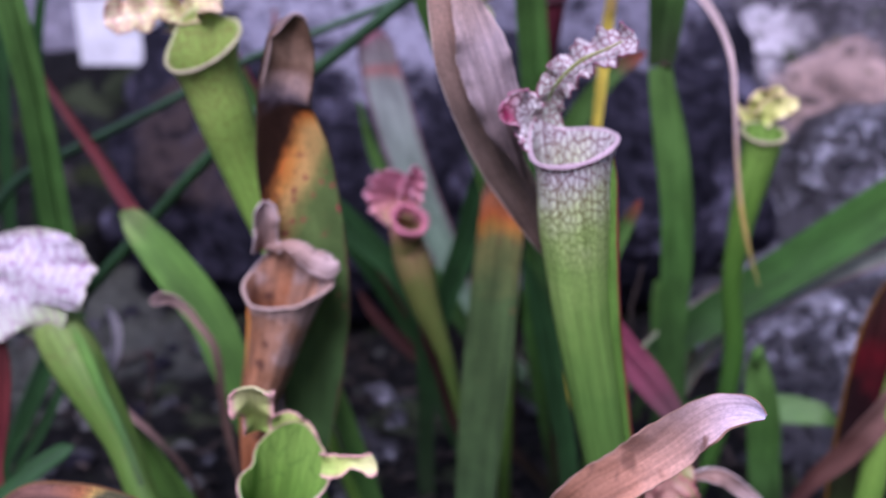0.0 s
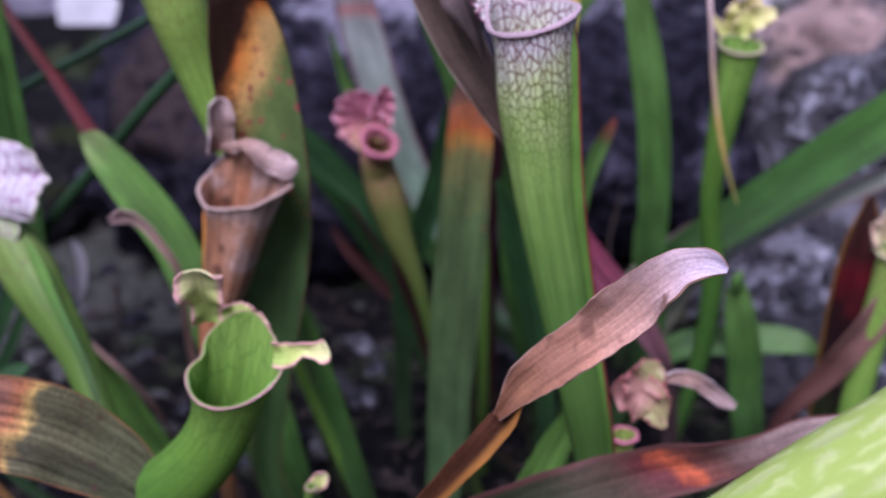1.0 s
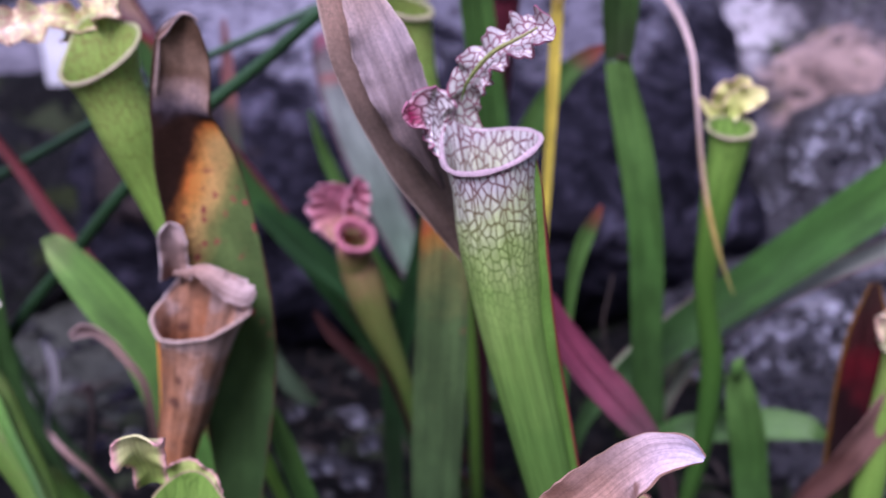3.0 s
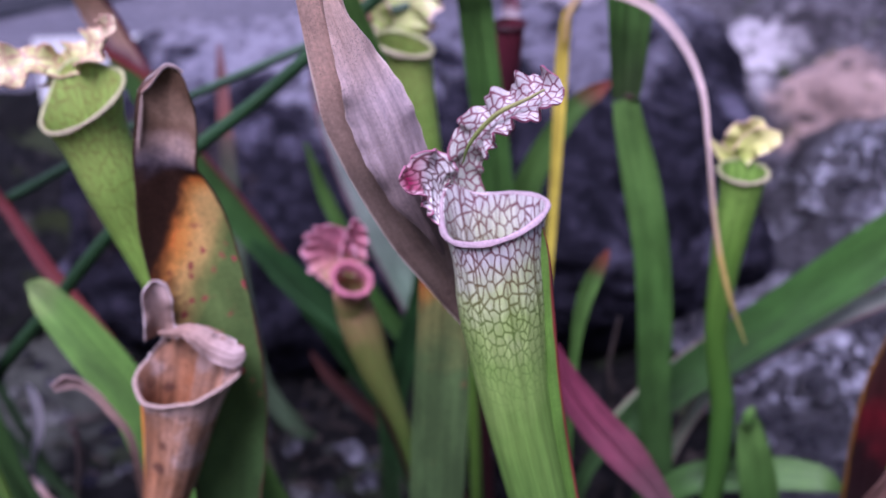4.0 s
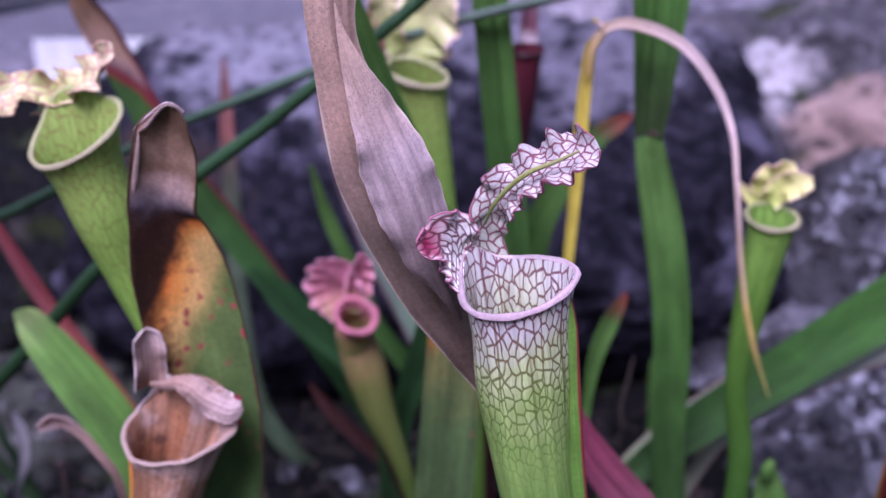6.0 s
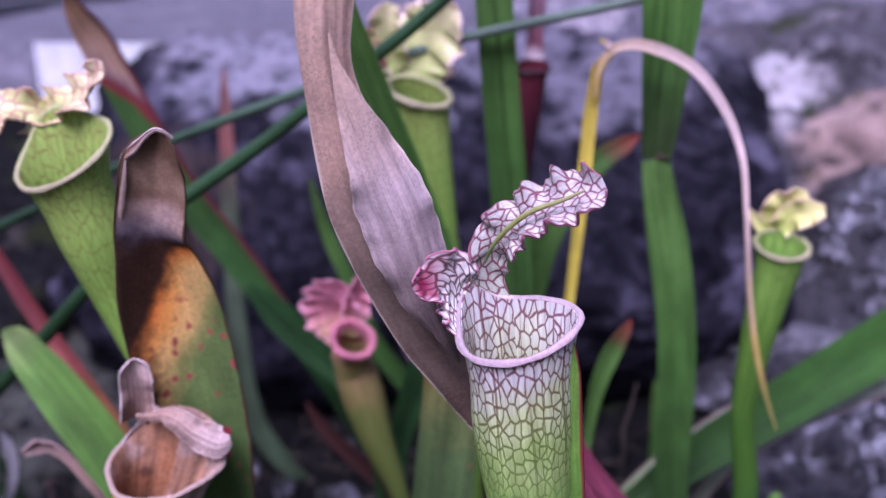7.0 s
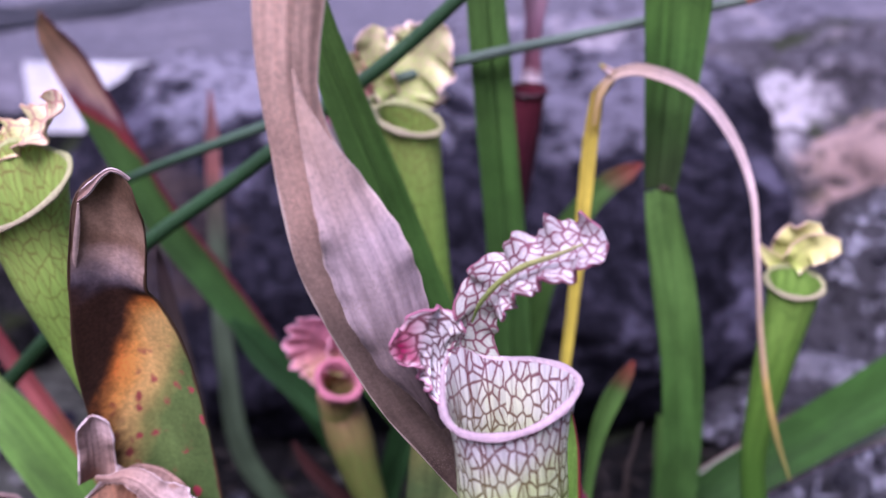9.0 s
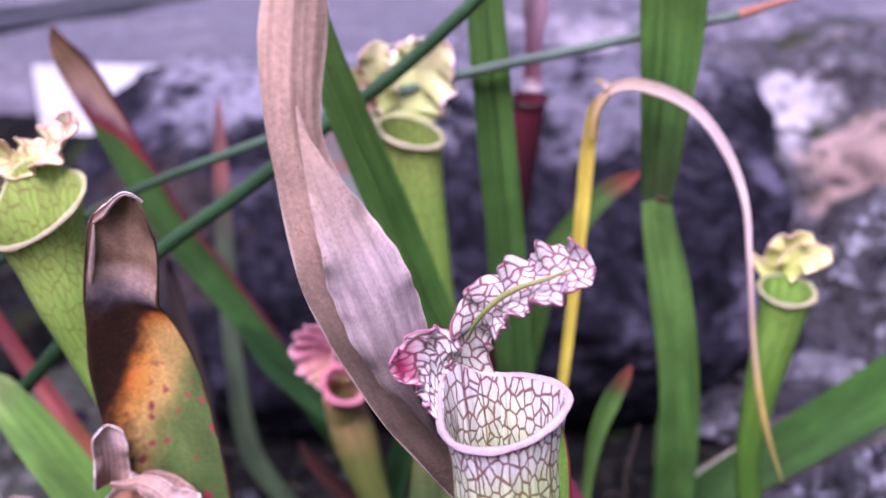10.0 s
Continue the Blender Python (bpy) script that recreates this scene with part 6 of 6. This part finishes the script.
leaf("low_stem_leaf", [(0.0600, 0.5700, -0.0620, 0.009), (0.0326, 0.5670, 0.0107, 0.0132), (0.0206, 0.5680, 0.0573, 0.0129), (0.0097, 0.5700, 0.0975, 0.0119), (0.0001, 0.5730, 0.1287, 0.0098), (-0.0056, 0.5750, 0.1490, 0.0019)], green_leaf, "narrow green leaf low among the stems", fold=0.15, seed=1.8)
leaf("low_stem_leaf", [(0.0350, 0.6000, -0.0620, 0.009), (-0.0090, 0.5970, -0.0051, 0.0147), (-0.0164, 0.5980, 0.0278, 0.0144), (-0.0235, 0.6000, 0.0632, 0.0121), (-0.0289, 0.6020, 0.0935, 0.0028)], green_leaf, "narrow green leaf low among the stems", fold=0.15, seed=2.8)
leaf("low_bright_leaf", [(0.0900, 0.5000, -0.0620, 0.01), (0.1223, 0.4950, 0.0517, 0.0167), (0.1335, 0.4950, 0.0757, 0.017), (0.1446, 0.4960, 0.0984, 0.0133), (0.1527, 0.4980, 0.1168, 0.0029)], bright_leaf, "bright green leaf at the foot of the pitchers", fold=0.1, seed=0.8)
ribbed_leaf("shaded_leaf", [(0.1400, 0.6300, -0.0620, 0.012), (0.1477, 0.6220, 0.0428, 0.0126), (0.1368, 0.6200, 0.1080, 0.0136), (0.1231, 0.6170, 0.1690, 0.0117), (0.1140, 0.6150, 0.1980, 0.0027)], shaded_green, "dark green leaf in the shade", fold=0.12, seed=0.8)
ribbed_leaf("shaded_leaf", [(0.1000, 0.7300, -0.0620, 0.012), (0.0570, 0.7250, 0.1006, 0.0145), (0.0655, 0.7220, 0.1339, 0.0167), (0.0790, 0.7180, 0.1749, 0.018), (0.0855, 0.7150, 0.2138, 0.012), (0.0877, 0.7130, 0.2348, 0.0024)], shaded_green, "dark green leaf in the shade", fold=0.12, seed=1.8)
ribbed_leaf("shaded_leaf", [(0.0500, 0.7400, -0.0620, 0.012), (0.0223, 0.7350, 0.1513, 0.0169), (0.0021, 0.7320, 0.1744, 0.02), (-0.0177, 0.7300, 0.1967, 0.0181), (-0.0331, 0.7280, 0.2142, 0.0033)], shaded_green, "dark green leaf in the shade", fold=0.12, seed=2.4)
leaf("shaded_stalk", [(0.0100, 0.6600, -0.0620, 0.008), (-0.0316, 0.6550, 0.1611, 0.0095), (-0.0361, 0.6520, 0.2079, 0.0098), (-0.0412, 0.6500, 0.2456, 0.0084), (-0.0439, 0.6480, 0.2728, 0.0044), (-0.0448, 0.6470, 0.2817, 0.0011)], dull_stalk, "dull reddish green stalk in the shade", fold=0.15, seed=2.4)
leaf("low_back_leaf", [(0.2350, 0.8600, -0.0620, 0.007), (0.2506, 0.8480, 0.0434, 0.0101), (0.2489, 0.8460, 0.0772, 0.0108), (0.2477, 0.8450, 0.0983, 0.0058)], green_leaf, "short green shoot behind the jointed leaf", fold=0.12, seed=0.2)
leaf("low_side_leaf", [(-0.0300, 0.5600, -0.0620, 0.01), (-0.0962, 0.5550, 0.0680, 0.0203), (-0.1081, 0.5530, 0.0962, 0.0146), (-0.1186, 0.5520, 0.1191, 0.0033)], bright_leaf, "green leaf beside the white-hooded pitcher", fold=0.1, seed=0.2)
rush_high = [(-0.2900, 0.6500, -0.0620, 0.007), (-0.1763, 0.6500, 0.1581, 0.0084), (-0.1312, 0.6450, 0.2051, 0.008), (-0.0907, 0.6430, 0.2477, 0.0078), (-0.0503, 0.6410, 0.2840, 0.0076), (0.0043, 0.6380, 0.3229, 0.0073), (0.0371, 0.6350, 0.3483, 0.0069), (0.0734, 0.6320, 0.3755, 0.0067), (0.1029, 0.6270, 0.4015, 0.0062), (0.1437, 0.6200, 0.4414, 0.0041)]
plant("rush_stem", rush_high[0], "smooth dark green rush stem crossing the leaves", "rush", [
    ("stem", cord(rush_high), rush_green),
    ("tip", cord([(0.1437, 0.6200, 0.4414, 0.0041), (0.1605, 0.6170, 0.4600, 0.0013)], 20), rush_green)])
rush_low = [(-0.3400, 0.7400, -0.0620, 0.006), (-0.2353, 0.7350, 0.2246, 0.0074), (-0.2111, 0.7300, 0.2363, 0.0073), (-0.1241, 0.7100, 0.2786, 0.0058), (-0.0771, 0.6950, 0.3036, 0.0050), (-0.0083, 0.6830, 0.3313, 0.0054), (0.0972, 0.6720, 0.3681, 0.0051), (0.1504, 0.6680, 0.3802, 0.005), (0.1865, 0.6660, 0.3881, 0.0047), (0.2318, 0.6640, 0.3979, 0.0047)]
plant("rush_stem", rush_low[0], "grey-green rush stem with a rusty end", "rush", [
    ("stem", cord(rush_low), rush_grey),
    ("rusty_end", cord([(0.2318, 0.6640, 0.3979, 0.0047), (0.2633, 0.6620, 0.4079, 0.002)], 20), rush_rust)])

leaf("dark_red_shoot", [(0.1600, 0.7500, -0.0620, 0.008), (0.0734, 0.7450, 0.0381, 0.0081), (0.0511, 0.7420, 0.0642, 0.0097), (0.0252, 0.7400, 0.0915, 0.0096), (0.0042, 0.7380, 0.1181, 0.006), (-0.0018, 0.7370, 0.1300, 0.0017)], dark_shoot, "thin dark red shoot low in the shade", fold=0.2, seed=0.5)
leaf("dark_red_shoot", [(0.1400, 0.7000, -0.0620, 0.008), (0.0691, 0.6970, 0.0490, 0.0084), (0.0608, 0.6950, 0.0824, 0.0091), (0.0507, 0.6930, 0.1103, 0.0073), (0.0449, 0.6920, 0.1283, 0.0016)], dark_shoot, "thin brown shoot low in the shade", fold=0.2, seed=1.5)
leaf("dark_red_shoot", [(0.1700, 0.6600, -0.0620, 0.008), (0.1425, 0.6570, 0.0578, 0.0063), (0.1432, 0.6560, 0.0891, 0.007), (0.1429, 0.6550, 0.1152, 0.0054), (0.1414, 0.6540, 0.1324, 0.0015)], dark_shoot, "thin brown shoot low in the shade", fold=0.2, seed=2.5)

leaf("low_side_leaf", [(-0.1300, 0.5000, -0.0620, 0.008), (-0.1788, 0.5000, 0.0965, 0.0079), (-0.1605, 0.5050, 0.1109, 0.0103), (-0.1476, 0.5100, 0.1201, 0.0103), (-0.1380, 0.5130, 0.1253, 0.0067), (-0.1345, 0.5140, 0.1265, 0.0012)], shaded_green, "short green leaf with a browned end low in the bed", fold=0.15, seed=0.9, face=(0, -0.8, 0.6))
ribbed_leaf("shaded_leaf", [(-0.1600, 0.6200, -0.0620, 0.008), (-0.2310, 0.6200, 0.0463, 0.0061), (-0.2112, 0.6220, 0.0838, 0.0075), (-0.1969, 0.6240, 0.1118, 0.0067), (-0.1872, 0.6250, 0.1317, 0.0015)], shaded_green, "dark green leaf in the shade", fold=0.15, seed=3.4)
ribbed_leaf("shaded_leaf", [(-0.1300, 0.6000, -0.0620, 0.008), (-0.2134, 0.6000, 0.0545, 0.0051), (-0.1932, 0.6020, 0.0867, 0.0065), (-0.1794, 0.6040, 0.1140, 0.005), (-0.1719, 0.6050, 0.1333, 0.0011)], shaded_green, "dark green leaf in the shade", fold=0.15, seed=4.4)
leaf("dead_curl", [(-0.0900, 0.6600, -0.0620, 0.005), (-0.1701, 0.6650, 0.0959, 0.0032), (-0.1636, 0.6640, 0.1116, 0.0055), (-0.1608, 0.6630, 0.1270, 0.0062), (-0.1629, 0.6640, 0.1392, 0.0054), (-0.1668, 0.6660, 0.1446, 0.0019)], grey_scrap, "pale grey curled scrap of dead leaf", fold=0.25, seed=1.5)
leaf("dead_curl", [(-0.1000, 0.6700, -0.0620, 0.004), (-0.1189, 0.6200, 0.0600, 0.003), (-0.1360, 0.6300, 0.0713, 0.0034), (-0.1519, 0.6400, 0.0786, 0.0035), (-0.1675, 0.6500, 0.0904, 0.0019)], brown_stalk, "dead brown stalk lying on the soil", fold=0.2, seed=2.5)
stem("grey_dead_stem", [(0.1300, 0.7200, -0.0620, 0.003), (0.1986, 0.7000, 0.1135, 0.0018), (0.1976, 0.7000, 0.1337, 0.0026), (0.2009, 0.7000, 0.1494, 0.0025), (0.2035, 0.7000, 0.1649, 0.0014)], litter_mix, "thin grey dead stem in the shade", "dead stem")
pitcher("seedling_pitcher", [(0.0200, 0.4200, -0.0620, 0.004), (0.0239, 0.4180, 0.1045, 0.0034), (0.0255, 0.4150, 0.1136, 0.0044), (0.0266, 0.4130, 0.1186, 0.0048)], fresh_net, pink_green_rim, "tiny young pitcher with a pink-edged hood", 0.0004, mouth=(0, -0.4, 0.9), deep=0.8,
    hoods=[("hood", blade([(0.0259, 0.4160, 0.1149, 0.0044), (0.0290, 0.4160, 0.1186, 0.0068), (0.0318, 0.4150, 0.1220, 0.0058), (0.0333, 0.4150, 0.1234, 0.0019)], fold=0.2, wave=0.15, waves=1.5, seed=0.4), green_hood)])

# ---- label, beam, litter ----
A = (-0.4402, 1.3750, 0.2976)
B = (-0.2594, 1.3750, 0.2971)
C = (-0.4406, 1.3750, 0.2108)
sign = new("plant_label")
sign.location = ((A[0] + B[0]) / 2, 1.375, 0.0)
tagged(sign, "blank white plastic plant label on a stake", "plant label")
link_mesh("plate", box_grid((A[0], 1.374, C[2]), (B[0], 1.377, (A[2] + B[2]) / 2)), label_white, sign)
link_mesh("stake", box_grid((sign.location[0] - 0.006, 1.377, -0.06), (sign.location[0] + 0.006, 1.381, C[2] + 0.02)), label_white, sign)


def bar(p, q, deep, high):
    """A squared beam from p to q."""
    p, q = np.array(p, float), np.array(q, float)
    d = unit((q - p)[None])[0]
    side = np.array([-d[1], d[0], 0.0])
    ends = []
    for e in (p, q):
        ends.append([e, e + [0, 0, high], e + side * deep + [0, 0, high], e + side * deep, e])
    P = np.array(ends)
    S = np.stack(np.meshgrid(np.linspace(0, 1, 5), [0, 1]), -1).astype(float)
    return [(P, S, S)]


L0, L1 = np.array((-0.881, 2.052, 0.270)), np.array((-0.986, 4.266, 0.270))
away = L1 - L0
L0, L1 = L0 - away * 0.2, L1 + away * 3
edging = new("edging")
edging.location = L0
tagged(edging, "dark painted edging rail on the paving", "edging", kind="structure")
back = np.array([-away[1], away[0], 0.0]) / np.linalg.norm(away)
link_mesh("lower_rail", bar(L0, L1, 0.03, 0.02), beam_dark, edging)
link_mesh("board", bar(L0 + back * 0.03, L1 + back * 0.03, 0.10, 0.014), slab_stone, edging)
link_mesh("upper_rail", bar(L0 + back * 0.13, L1 + back * 0.13, 0.06, 0.03), beam_dark, edging)

# ---- wet stones and litter ----
rng = random.Random(5)
for k in range(60):
    x, y = rng.uniform(0.32, 0.64), rng.uniform(0.76, 1.12)
    r = rng.uniform(0.005, 0.019)
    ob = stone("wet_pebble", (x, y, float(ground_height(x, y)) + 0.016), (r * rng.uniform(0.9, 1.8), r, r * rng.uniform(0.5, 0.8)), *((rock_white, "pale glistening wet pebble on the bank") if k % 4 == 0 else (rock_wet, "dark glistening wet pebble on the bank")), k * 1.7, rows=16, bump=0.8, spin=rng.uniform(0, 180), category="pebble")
    ob["group"] = "pebbles on the wet bank"


# Pebbles added to imitate glints on wet soil; every third one is paler.
for k in range(14):
    x, y = rng.uniform(-0.03, 0.17), rng.uniform(0.80, 0.95)
    r = rng.uniform(0.005, 0.012)
    ob = stone("wet_pebble", (x, y, float(ground_height(x, y)) + 0.004), (r * rng.uniform(0.9, 1.8), r, r * rng.uniform(0.5, 0.8)), rock_white if k % 3 == 0 else rock_wet, "wet pebble added on the soil for a glint", k * 2.3, rows=14, bump=0.5, spin=rng.uniform(0, 180), category="pebble")
    ob["group"] = "pebbles on the soil"


for k in range(190):
    x, y = (rng.uniform(-0.30, 0.0), rng.uniform(0.62, 0.98)) if k < 120 else (rng.uniform(-0.42, -0.20), rng.uniform(0.85, 1.2))
    r = rng.uniform(0.003, 0.009)
    ob = stone("gravel_stone", (x, y, float(ground_height(x, y)) + 0.001), (r * rng.uniform(0.9, 1.8), r, r * rng.uniform(0.5, 0.8)), rng.choice((rock_wet, rock_dark, grit, grit, grit_pale)), "small grey stone lying on the soil", k * 2.9, rows=14, bump=0.9, spin=rng.uniform(0, 180), category="stone")
    ob["group"] = "small stones on the soil"


def build_litter():
    """Dead leaf scraps and bits of moss on the soil."""
    pieces = []
    for k in range(700):
        x, y = rng.uniform(-0.55, 0.35), rng.uniform(0.55, 1.0)
        z = float(ground_height(x, y)) + rng.uniform(0.004, 0.012)
        a, l, w = rng.uniform(0, 6.3), rng.uniform(0.006, 0.04), rng.uniform(0.0012, 0.005)
        dx, dy = math.cos(a) * l / 2, math.sin(a) * l / 2
        pts = [(x - dx, y - dy, z, w * 0.4), (x, y, z + rng.uniform(0, 0.006), w), (x + dx, y + dy, z + rng.uniform(-0.004, 0.006), w * 0.3)]
        pieces += blade(pts, face=(0.05, -0.2, 1), fold=0.2, count=6, across=3, seed=k * 0.3, thick=0.0005)
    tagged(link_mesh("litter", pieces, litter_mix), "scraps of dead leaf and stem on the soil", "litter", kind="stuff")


build_litter()
